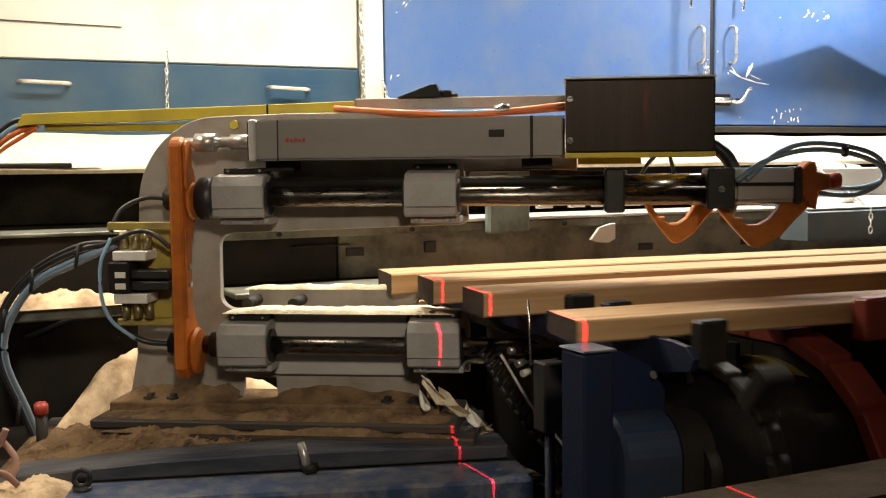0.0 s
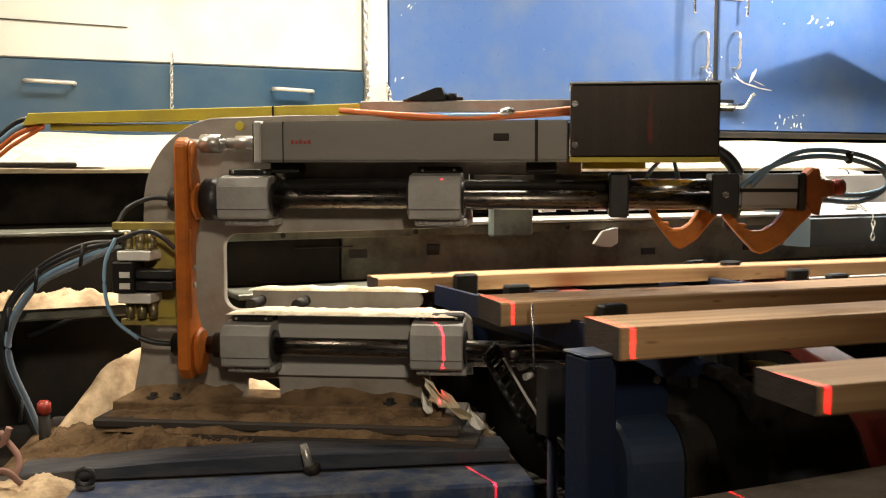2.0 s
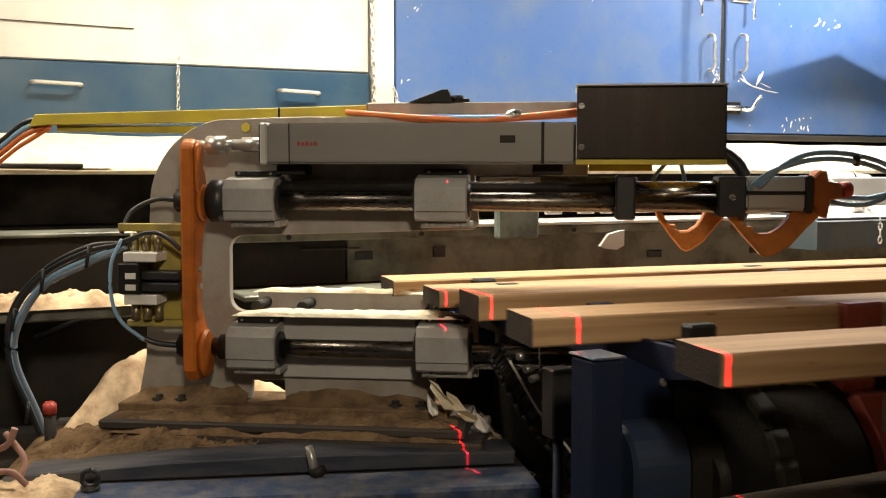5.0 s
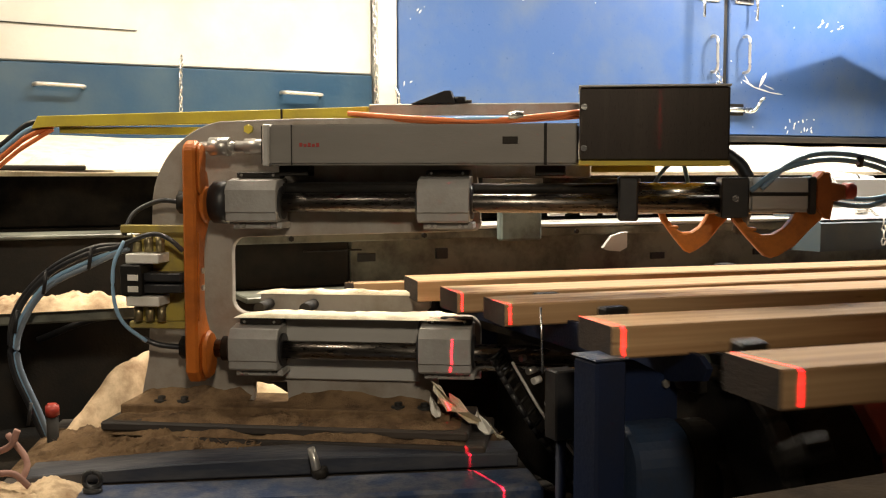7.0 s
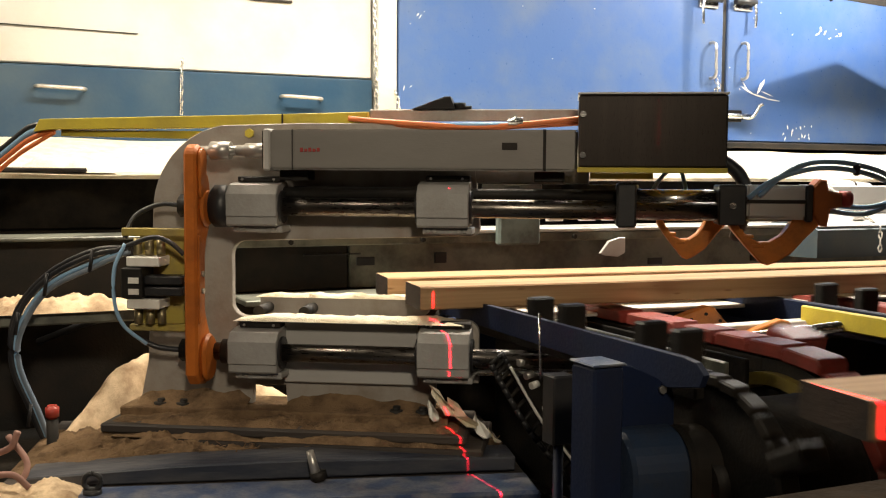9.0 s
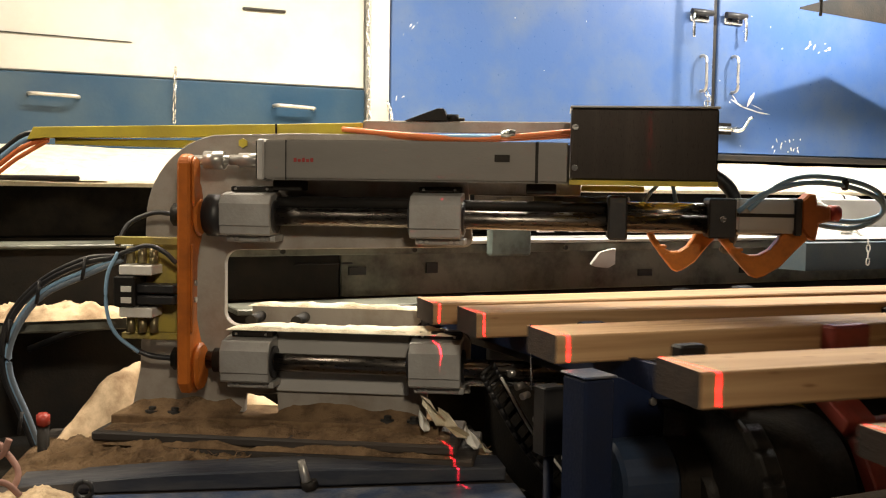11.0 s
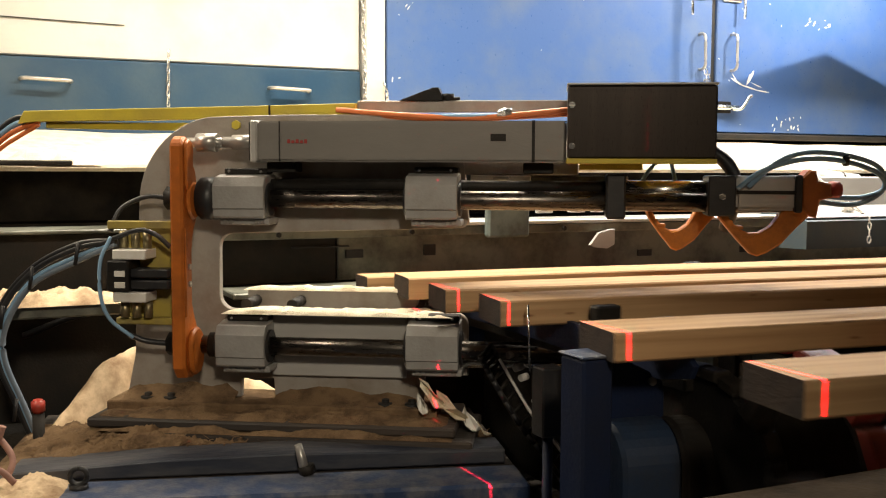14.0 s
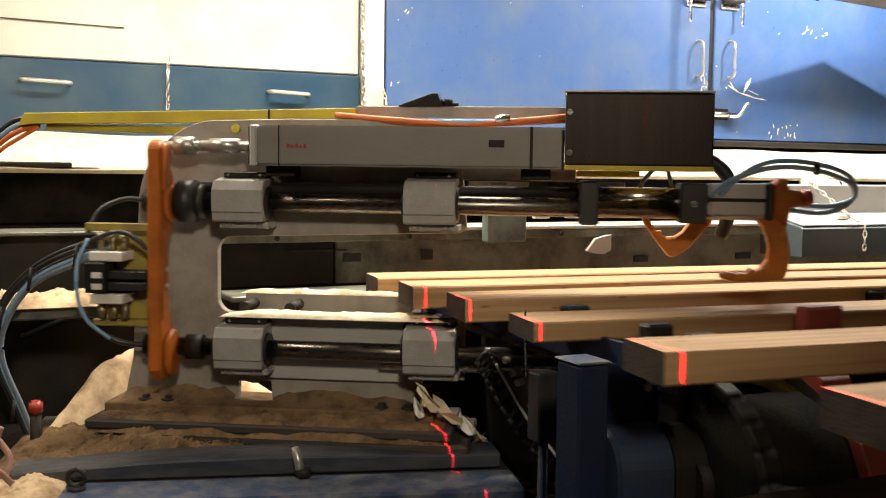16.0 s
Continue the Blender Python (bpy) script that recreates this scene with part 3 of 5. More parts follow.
def actuator():
    t = thing("linear_actuator", MACHINE @ pose(0, 0, 0), "long grey aluminium electric actuator mounted over the plate", "actuator")
    a, b, lo, hi = -0.338, 0.275, 0.014, 0.094
    part("body", box(a, b, -0.10, -0.015, lo, hi, 0.004, None, 2), ACTGREY, t, "extruded aluminium actuator body")
    part("end_cap", box(a - 0.014, a + 0.0, -0.102, -0.013, lo - 0.002, hi + 0.002, 0.003), ALU, t, "machined aluminium end cap")
    part("cap_gap", box(a - 0.017, a - 0.0142, -0.098, -0.017, lo + 0.002, hi - 0.002, 0.001), DARKSTEEL, t)
    part("groove", box(a + 0.045, a + 0.047, -0.1012, -0.09, lo, hi, 0), DARKSTEEL, t)
    part("band", box(0.208, 0.214, -0.1015, -0.09, lo, hi + 0.001, 0), DARKSTEEL, t)
    part("top_groove", box(a + 0.05, b, -0.08, -0.072, hi - 0.001, hi + 0.001, 0), DARKSTEEL, t)
    part("rating_plate", box(0.128, 0.158, -0.1022, -0.0995, 0.055, 0.069, 0.0005), DARKSTEEL, t, "small dark rating plate")
    for i in range(5):
        part("mark", box(a + 0.062 + 0.0085 * i, a + 0.0682 + 0.0085 * i, -0.1008, -0.0995, 0.050, 0.058 - 0.002 * (i % 2), 0.0004), REDPRINT, t, "red maker's mark drawn as plain bars")
    for x in (-0.30, 0.22):
        part("mount", box(x - 0.03, x + 0.03, -0.06, -0.002, -0.008, lo - 0.001, 0.002), DARKSTEEL, t)
    c = thing("motor_cover", MACHINE, "dark brown anodised metal motor cover with a yellow rim", "cover")
    part("shell", box(0.276, 0.552, -0.142, 0.03, 0.022, 0.158, 0.003), BROWNBOX, c, "dark brown brushed metal shell")
    part("rim", box(0.275, 0.553, -0.1435, 0.03, 0.012, 0.0215, 0.001), YELLOW, c, "yellow painted rim")
    part("tongue", box(0.30, 0.42, -0.10, -0.02, 0.0, 0.0115, 0.001), YELLOW, c, "yellow bracket tongue")
    part("lid", box(0.274, 0.554, -0.144, 0.03, 0.159, 0.163, 0.001), ALU, c, "bright top edge")
    for z in (0.045, 0.122):
        part("screw", rod((0.284, -0.1425, z), (0.284, -0.147, z), 0.006, None, 12), CHROME, c)


def tray():
    t = thing("cable_tray", MACHINE, "yellow painted steel cable tray over the machine", "cable tray")
    part("channel", slab([(-0.90, 0.094), (-0.885, 0.121), (-0.36, 0.131), (-0.16, 0.136), (-0.16, 0.106), (-0.36, 0.105), (-0.86, 0.098)], 0.012, 0.045, 0.001), YELLOW, t)
    part("lower_channel", slab([(-0.845, 0.085), (-0.845, 0.098), (-0.53, 0.096), (-0.56, 0.080)], 0.03, 0.06, 0.001), YELLOW, t)
    part("joint", box(-0.345, -0.341, 0.010, 0.013, 0.106, 0.132, 0), DARKSTEEL, t)
    part("back_bar", box(-0.16, 0.30, 0.03, 0.05, 0.118, 0.142, 0.002), STEEL, t, "grey bar behind the tray")
    part("bracket", slab([(-0.07, 0.142), (0.0, 0.168), (0.012, 0.168), (0.022, 0.142)], 0.02, 0.06, 0.001), DARKSTEEL, t, "bent wedge bracket")
    part("nut", rod((0.03, 0.04, 0.142), (0.03, 0.04, 0.156), 0.014, rod((0.012, 0.04, 0.144), (0.055, 0.04, 0.144), 0.006, None, 8), 6), DARKSTEEL, t)
    part("bolt", hexbolt(-0.41, 0.0, 0.09, 0.01, 0.008), YELLOW, t)
    solid("orange_cable", hose([(-0.20, 0.01, 0.122), (-0.10, -0.005, 0.113), (0.03, -0.01, 0.105), (0.12, -0.015, 0.106), (0.20, -0.02, 0.112), (0.30, -0.02, 0.122)], 0.0055), HOSE_ORANGE, MACHINE, "orange cable running out of the tray", "cable", "tray cables")
    solid("orange_cable", hose([(-0.19, 0.02, 0.116), (-0.07, 0.0, 0.106), (0.06, -0.005, 0.101), (0.18, -0.01, 0.106), (0.29, -0.015, 0.112)], 0.005), HOSE_ORANGE, MACHINE, "orange cable running out of the tray", "cable", "tray cables")
    solid("blue_hose", hose([(-0.05, 0.0, 0.108), (0.05, -0.012, 0.108), (0.15, -0.015, 0.109), (0.29, -0.012, 0.118)], 0.0045), HOSE_BLUE, MACHINE, "thin blue air hose running out of the tray", "hose", "tray cables")
    solid("hose_fitting", rod((0.135, -0.018, 0.113), (0.165, -0.018, 0.115), 0.008, rod((0.145, -0.018, 0.1135), (0.155, -0.018, 0.1145), 0.010, None, 6), 12), CHROME, MACHINE, "small chrome hose fitting", "fitting")
    for mat, dz, r, nm in ((HOSE_BLUE, 0.0, 0.006, "blue_hose"), (HOSE_ORANGE, -0.014, 0.006, "orange_cable"), (HOSE_ORANGE, -0.03, 0.005, "orange_cable"), (HOSE_BLACK, 0.012, 0.006, "black_cable")):
        solid(nm, hose([(-0.86, 0.03, 0.105 + dz * 0.4), (-0.91, 0.03, 0.095 + dz), (-0.95, 0.03, 0.07 + dz), (-1.02, 0.03, 0.01 + dz), (-1.08, 0.04, -0.08 + dz)], r), mat, MACHINE, "cable drooping out of the tray's end", "cable", "tray cables")


def claw_mesh():
    """A sickle-shaped gripping claw; its pivot is the origin, its tip points to -x at rest."""
    outer = [(0.018, 0.015), (0.016, -0.022), (-0.006, -0.044), (-0.034, -0.076), (-0.062, -0.094), (-0.078, -0.100), (-0.090, -0.096), (-0.118, -0.066), (-0.148, -0.030), (-0.158, -0.008), (-0.152, -0.003)]
    inner = [(-0.143, -0.007), (-0.130, -0.030), (-0.114, -0.046), (-0.094, -0.055), (-0.074, -0.054), (-0.054, -0.042), (-0.040, -0.024), (-0.030, -0.004), (-0.026, 0.015)]
    bm = slab(outer + inner, -0.017, 0.017, 0.003)
    for x, z in ((-0.095, -0.073), (-0.112, -0.056), (-0.130, -0.034)):
        rod((x, -0.0185, z), (x, 0.0185, z), 0.0045, bm, 10)
    for x, z in ((-0.118, -0.044), (-0.096, -0.062)):
        box(x - 0.012, x + 0.012, -0.019, 0.019, z - 0.003, z + 0.003, 0.001, bm)
    rod((0, -0.022, 0), (0, 0.022, 0), 0.02, bm, 20)
    return bm


def carriage():
    t = thing("carriage", MACHINE, "sliding carriage with an orange yoke, shafts and a gripping claw", "carriage")
    def cheek(outline, x0, x1, bevel):
        """A plate across the slide: an outline in y and z, thick from x0 to x1."""
        bm = slab(outline, x0, x1, bevel)
        bm.transform(Matrix(((0, 1, 0, 0), (1, 0, 0, 0), (0, 0, 1, 0), (0, 0, 0, 1))))
        return bm

    o = [(-0.125, -0.405), (-0.125, 0.044)] + arc(-0.098, 0.036, 0.028, 150, 40, 6)
    o += [(-0.070, 0.012), (-0.050, 0.004), (-0.040, -0.018), (-0.036, -0.062), (-0.042, -0.106), (-0.064, -0.135), (-0.072, -0.165), (-0.074, -0.275), (-0.060, -0.305)]
    o += [(-0.044, -0.330), (-0.038, -0.366), (-0.042, -0.402), (-0.052, -0.424), (-0.070, -0.432), (-0.108, -0.426)]
    part("yoke", cheek(o, -0.511, -0.484, 0.005), ORANGE, t, "orange painted cast yoke with rounded edges")
    part("boss", cheek(arc(-0.098, 0.036, 0.022, 0, 180, 10) + arc(-0.098, -0.03, 0.018, 180, 360, 8), -0.4838, -0.477, 0.003), ORANGE, t, "raised orange boss under the coupling")
    part("boss", cheek(arc(-0.076, -0.066, 0.038, 0, 360, 26)[:-1], -0.4838, -0.474, 0.004), ORANGE, t, "raised orange boss round the upper shaft")
    part("boss", cheek(arc(-0.078, -0.362, 0.037, 0, 180, 14) + arc(-0.078, -0.388, 0.036, 180, 360, 14), -0.4838, -0.471, 0.005), ORANGE, t, "raised orange boss round the lower shaft")
    part("rib", cheek([(-0.122, -0.30), (-0.122, -0.12), (-0.112, -0.12), (-0.112, -0.30)], -0.4838, -0.479, 0.002), ORANGE, t)
    for z in (-0.2, -0.235):
        part("bolt", rod((-0.484, -0.092, z), (-0.480, -0.092, z), 0.006, None, 8), NUTSTEEL, t)
    part("upper_shaft", rod((-0.53, -0.05, -0.062), (0.72, -0.05, -0.062), 0.019, None, 28), SHAFT, t, "polished upper guide shaft")
    part("upper_bar", rod((-0.46, -0.03, -0.034), (0.56, -0.03, -0.034), 0.012, None, 20), DARKSTEEL, t)
    part("lower_shaft", rod((-0.53, -0.05, -0.366), (0.40, -0.05, -0.366), 0.019, None, 28), SHAFT, t, "polished lower guide shaft")
    part("lower_bar", rod((-0.05, -0.03, -0.395), (0.42, -0.03, -0.395), 0.010, None, 20), CHROME, t)
    part("shaft_nut", rod((-0.545, -0.05, -0.062), (-0.51, -0.05, -0.062), 0.024, None, 6), DARKSTEEL, t)
    part("shaft_nut", rod((-0.545, -0.05, -0.366), (-0.51, -0.05, -0.366), 0.024, None, 6), DARKSTEEL, t)
    part("bellows", rod((-0.474, -0.05, -0.062), (-0.428, -0.05, -0.062), 0.044, rod((-0.43, -0.05, -0.062), (-0.412, -0.05, -0.062), 0.036, None, 28, None, 0.003), 28, None, 0.006), BLACK, t, "black rubber bellows")
    part("bellows", rod((-0.455, -0.05, -0.366), (-0.42, -0.05, -0.366), 0.026, None, 24), DARKSTEEL, t)
    part("rod_end", rod((-0.50, -0.06, 0.052), (-0.41, -0.06, 0.052), 0.010, rod((-0.474, -0.06, 0.052), (-0.432, -0.06, 0.052), 0.019, None, 12), 16), NUTSTEEL, t, "chrome coupling nut")
    part("piston_rod", rod((-0.42, -0.06, 0.053), (-0.10, -0.06, 0.053), 0.011, rod((-0.40, -0.06, 0.053), (-0.34, -0.06, 0.053), 0.015, None, 18), 18), NUTSTEEL, t, "chrome piston rod")
    part("collar", box(0.352, 0.390, -0.09, -0.005, -0.095, -0.008, 0.004), BLACK, t, "black shaft collar")
    part("upper_tube", rod((0.39, -0.035, -0.04), (0.545, -0.035, -0.04), 0.02, None, 24), CHROME, t)
    part("end_block", box(0.546, 0.598, -0.09, -0.005, -0.088, -0.010, 0.003), BLACK, t, "black mounting block")
    part("bolt", hexbolt(0.572, -0.09, -0.05, 0.007, 0.004), CHROME, t)
    part("cylinder", box(0.598, 0.712, -0.085, -0.015, -0.076, -0.010, 0.006, None, 2), ALU, t, "square aluminium air cylinder")
    part("groove", box(0.60, 0.71, -0.0865, -0.08, -0.045, -0.038, 0.0005), DARKSTEEL, t)
    part("cylinder_cap", box(0.708, 0.722, -0.088, -0.012, -0.08, -0.008, 0.003), BLACK, t)
    part("hub", slab([(0.722, -0.012), (0.735, 0.002), (0.748, 0.0), (0.752, -0.020), (0.776, -0.024), (0.778, -0.050), (0.756, -0.056), (0.750, -0.090), (0.735, -0.084), (0.722, -0.065)], -0.08, -0.02, 0.004), ORANGE, t, "orange claw hub")
    part("cap", rod((0.775, -0.05, -0.036), (0.802, -0.05, -0.036), 0.016, None, 16, None, 0.004), REDCAP, t, "red end cap")
    for k, (dz, dx) in enumerate(((0.0, 0.0), (0.012, 0.02))):
        part("air_hose", hose([(0.60 + dx, -0.09, -0.035 + dz * 0.3), (0.645 + dx, -0.10, 0.0 + dz), (0.72, -0.10, 0.022 + dz), (0.80, -0.08, 0.018 + dz), (0.87, -0.05, -0.005 + dz), (0.885, -0.03, -0.035), (0.84, -0.02, -0.052 - dz), (0.77, -0.03, -0.048 - dz), (0.722, -0.05, -0.04)], 0.005), HOSE_BLUE, t, "loop of blue air hose")
    part("hose_tie", rod((0.80, -0.085, 0.03), (0.802, -0.075, 0.012), 0.007, None, 8), BLACK, t)
    # valve block behind the yoke
    part("valve_bracket", box(-0.66, -0.515, -0.085, -0.07, -0.125, -0.108, 0.002), VALVEYELLOW, t, "yellow valve bracket")
    part("valve_bracket", box(-0.645, -0.515, -0.085, -0.07, -0.322, -0.308, 0.002), VALVEYELLOW, t, "yellow valve bracket")
    part("valve_back", box(-0.63, -0.515, -0.06, -0.045, -0.31, -0.12, 0.002), VALVEYELLOW, t)
    part("valve_body", box(-0.635, -0.565, -0.12, -0.06, -0.185, -0.165, 0.002), WHITE, t)
    part("valve_body", box(-0.635, -0.565, -0.12, -0.06, -0.272, -0.252, 0.002), WHITE, t)
    part("valve_body", box(-0.645, -0.60, -0.125, -0.06, -0.25, -0.187, 0.003), DARKSTEEL, t)
    for z in (-0.213, -0.236):
        part("valve_label", box(-0.628, -0.606, -0.1275, -0.1245, z - 0.006, z + 0.006, 0.0005), WHITE, t, "white label plate")
        part("coil", box(-0.60, -0.52, -0.115, -0.07, z - 0.009, z + 0.009, 0.003), BLACK, t, "black valve coil")
    for x in (-0.622, -0.597, -0.572):
        for z0, z1 in ((-0.163, -0.128), (-0.306, -0.274)):
            part("fitting", rod((x, -0.09, z0), (x, -0.09, z1), 0.009, None, 12), BRASS, t, "brass push-in fitting")
    part("cable", hose([(-0.54, -0.05, -0.062), (-0.59, -0.05, -0.06), (-0.64, -0.06, -0.085), (-0.655, -0.08, -0.13)], 0.005), HOSE_BLACK, t)
    part("cable", hose([(-0.52, -0.10, -0.16), (-0.545, -0.11, -0.135), (-0.58, -0.11, -0.125), (-0.63, -0.10, -0.14), (-0.68, -0.09, -0.16)], 0.005), HOSE_BLACK, t)
    part("cable", hose([(-0.54, -0.05, -0.366), (-0.59, -0.06, -0.36), (-0.625, -0.07, -0.345)], 0.006), HOSE_BLACK, t)
    part("hose", hose([(-0.645, -0.10, -0.14), (-0.664, -0.11, -0.19), (-0.665, -0.11, -0.26), (-0.65, -0.10, -0.31), (-0.61, -0.08, -0.35)], 0.004), HOSE_BLUE, t)
    c = part("claw", claw_mesh(), CLAWLIT, t, "orange painted sickle claw")
    return t, c


def small_claw(t):
    bm = claw_mesh()
    bm.transform(Matrix.Diagonal((0.80, 1, 0.92, 1)))
    return part("claw", bm, CLAWLIT, t, "orange painted sickle claw")


def fixed_claw():
    t = thing("stop_claw", MACHINE @ pose(0.560, 0.014, -0.070), "orange painted swinging stop claw on the machine's rear arm", "claw")
    part("bracket", box(-0.02, 0.02, 0.022, 0.05, -0.015, 0.04, 0.003), DARKSTEEL, t)
    return t, small_claw(t)


def left_cables():
    for k, (mat, r, off) in enumerate(((HOSE_BLACK, 0.0065, 0.0), (HOSE_GREY, 0.006, 0.026), (HOSE_BLUE, 0.0045, 0.016), (HOSE_BLACK, 0.005, -0.009))):
        solid("cable" if mat is HOSE_BLACK else "air_hose", hose([(-0.64, -0.09, -0.15 - 0.2 * off), (-0.72, -0.09, -0.165 - off), (-0.82, -0.09, -0.215 - off), (-0.89 + off * 0.4, -0.09, -0.30 - off), (-0.90 + off * 0.5, -0.09, -0.40), (-0.865 + off * 0.5, -0.08, -0.50), (-0.835 + off * 0.4, -0.06, -0.60)], r), mat, MACHINE, "cable looping down from the valve block" if mat is HOSE_BLACK else "pale blue-grey air hose looping down from the valve block", "cable", "valve cables")
    for x, z in ((-0.72, -0.170), (-0.82, -0.222), (-0.886, -0.305), (-0.862, -0.50)):
        solid("cable_tie", rod((x - 0.004, -0.098, z - 0.030), (x + 0.004, -0.098, z + 0.018), 0.004, None, 8), BLACK, MACHINE, "black plastic tie round the cable bundle", "cable tie", "cable ties")
    solid("cable", hose([(-1.0, 0.2, -0.40), (-0.85, 0.2, -0.345), (-0.70, 0.2, -0.335), (-0.55, 0.2, -0.34)], 0.008), HOSE_BLACK, MACHINE, "black cable drooping behind the machine", "cable", "valve cables")


# ---------------------------------------------------------------- base table
BASE = MACHINE @ pose(-0.27, -0.26, -0.57, 0, 0, 15)


def base():
    """Dirty steel table under the machine, set along it."""
    m = BASE
    solid("base_beam", box(-0.50, 0.47, -0.13, -0.005, -0.13, 0.0, 0.006), BEAMBLUE, m, "dark blue painted steel front beam with worn top", "beam")
    solid("beam_web", box(-0.50, 0.47, -0.10, -0.005, -0.70, -0.132, 0.004), BLUEFRAME, m, "dark blue beam web", "beam")
    solid("base_table", box(-0.52, 0.47, 0.0, 0.55, -0.06, -0.004, 0.004), DARKWOOD, m, "dark dirty table top under the machine", "table")
    solid("base_plank", slab([(-0.47, -0.002), (-0.47, 0.016), (-0.20, 0.030), (0.03, 0.034), (0.45, 0.026), (0.45, 0.0)], 0.004, 0.105, 0.003), PLANKBLUE, m, "grimy blue split plank along the table's edge", "plank", "base planks")
    solid("base_plank", box(-0.69, 0.065, -0.135, 0.10, -0.527, -0.508, 0.004), DARKWOOD, MACHINE, "dark oily plank under the foot plate", "plank", "base planks")
    solid("base_plank", box(-0.58, 0.10, -0.15, 0.10, -0.556, -0.530, 0.004), DARKWOOD, MACHINE, "dark oily plank under the foot plate", "plank", "base planks")
    solid("crust", heap(-0.52, 0.46, 0.075, 0.42, 0.0, 0.056, 260, 80, 9, 1.0, 0.16), DIRTDUST, m, "brown crust of sawdust on the table", "sawdust", kind="stuff")
    solid("foot_dust", heap(-0.68, 0.05, -0.125, -0.005, -0.510, 0.022, 200, 36, 14, 4.0, 0.2), DIRTDUST, MACHINE, "brown sawdust round the frame's foot", "sawdust", kind="stuff")
    solid("plank_dust", heap(-0.66, 0.06, -0.15, -0.10, -0.53, 0.016, 70, 8, 18, 9.0, 0.2), DIRTDUST, MACHINE, "brown sawdust on the lower plank", "sawdust", kind="stuff")
    for x0, x1, top in ((-0.655, -0.412, 0.045), (-0.330, -0.020, 0.03)):
        bm = bmesh.new()
        g = []
        for i in range(41):
            x = x0 + (x1 - x0) * i / 40
            col = []
            for j in range(13):
                v = j / 12
                h = top * v ** 1.6 * (0.75 + 0.5 * noise.noise(Vector((x * 16, 3, top * 50)))) * min(1, 6 * i / 40 + 0.4, 6 * (40 - i) / 40 + 0.4)
                col.append(bm.verts.new((x, -0.059 + 0.058 * v, -0.4895 + h + 0.003 * noise.noise(Vector((x * 60, v * 9, 5))))))
            g.append(col)
        for a, b in zip(g, g[1:]):
            for j in range(12):
                bm.faces.new((a[j], b[j], b[j + 1], a[j + 1])).smooth = True
        solid("dust_drift", bm, DIRTDUST, MACHINE, "drift of sawdust against the plate's foot", "sawdust", kind="stuff")
    # mound against the frame's foot
    bm = bmesh.new()
    g = []
    for i in range(61):
        x = -0.98 + 0.62 * i / 60
        top = float(np.interp(x, (-0.98, -0.90, -0.81, -0.74, -0.70, -0.62, -0.36), (-0.70, -0.66, -0.575, -0.44, -0.40, -0.385, -0.50)))
        col = []
        for j in range(31):
            y = -0.36 + 0.60 * j / 30
            yf = -0.36 + 0.36 * min(1.0, max(0.0, (x + 0.86) / 0.18))
            v = min(1.0, max(0.0, (y - yf) / 0.15))
            w = max(0.0, (y - 0.10) / 0.14)
            h = -0.70 + (top + 0.70) * (0.05 + 0.95 * v * v * (3 - 2 * v)) - 0.08 * w * w
            h += 0.012 * noise.noise(Vector((x * 14, y * 14, 1))) + 0.006 * noise.noise(Vector((x * 50, y * 50, 2)))
            col.append(bm.verts.new((x, y, h)))
        g.append(col)
    for i in range(60):
        for j in range(30):
            bm.faces.new((g[i][j], g[i + 1][j], g[i + 1][j + 1], g[i][j + 1])).smooth = True
    solid("dust_mound", bm, MOUNDDUST, MACHINE, "mound of pale sawdust beside the frame's foot", "sawdust", kind="stuff")
    solid("table_body", box(-0.50, 0.45, 0.0, 0.50, -0.83, -0.062, 0.006), BLUEFRAME, m, "dark blue machine pedestal", "pedestal")
    e = thing("eyebolt", m @ pose(-0.337, -0.05, 0.0), "black lifting eyebolt on the front beam", "eyebolt")
    part("ring", hose([(0.015 * math.sin(a), 0, 0.022 + 0.015 * math.cos(a)) for a in [i * math.pi / 6 for i in range(13)]], 0.005, None, 2), BLACK, e)
    part("foot", rod((0, 0, -0.004), (0, 0, 0.008), 0.017, None, 12), BLACK, e)
    e = thing("bolt", m @ pose(0.065, -0.02, 0.0), "loose grey hex bolt standing in the front beam", "bolt")
    part("shank", rod((0, 0, 0), (-0.014, 0, 0.058), 0.010, None, 14, 0.007), NUTSTEEL, e)
    part("nut", rod((0.004, 0, 0.002), (0.0, 0, 0.018), 0.016, None, 6), DARKSTEEL, e)
    e = thing("red_button", MACHINE @ pose(-0.80, -0.12, -0.505), "small red capped post beside the table", "post")
    part("stem", rod((0, 0, -0.20), (0, 0, 0.0), 0.012, None, 12), DARKSTEEL, e)
    part("cap", rod((0, 0, 0), (0, 0, 0.028), 0.014, None, 16, None, 0.004), REDCAP, e, "red plastic cap")
    solid("corner_dust", heap(-0.58, -0.355, -0.135, 0.015, -0.004, 0.03, 60, 50, 11, 7.0, 0.22), MOUNDDUST, m, "pale sawdust spilled over the beam's end", "sawdust", kind="stuff")
    for k, pts in enumerate((((-0.60, 0.03, 0.10), (-0.56, 0.0, 0.05), (-0.59, -0.03, 0.0), (-0.63, -0.05, -0.02), (-0.62, -0.06, 0.04), (-0.57, -0.07, 0.055), (-0.54, -0.07, 0.03)), ((-0.68, 0.02, 0.09), (-0.63, 0.0, 0.075), (-0.585, -0.02, 0.09), (-0.57, -0.02, 0.12)), ((-0.70, -0.02, 0.0), (-0.66, -0.05, 0.02), (-0.62, -0.06, -0.005), (-0.60, -0.07, -0.03)))):
        solid("dusty_hose", hose([(x + 0.10, y, z - 0.01) for x, y, z in pts], 0.006), HOSE_DUSTY, m, "dusty pinkish hose tangled beside the table", "hose", "tangled hoses")
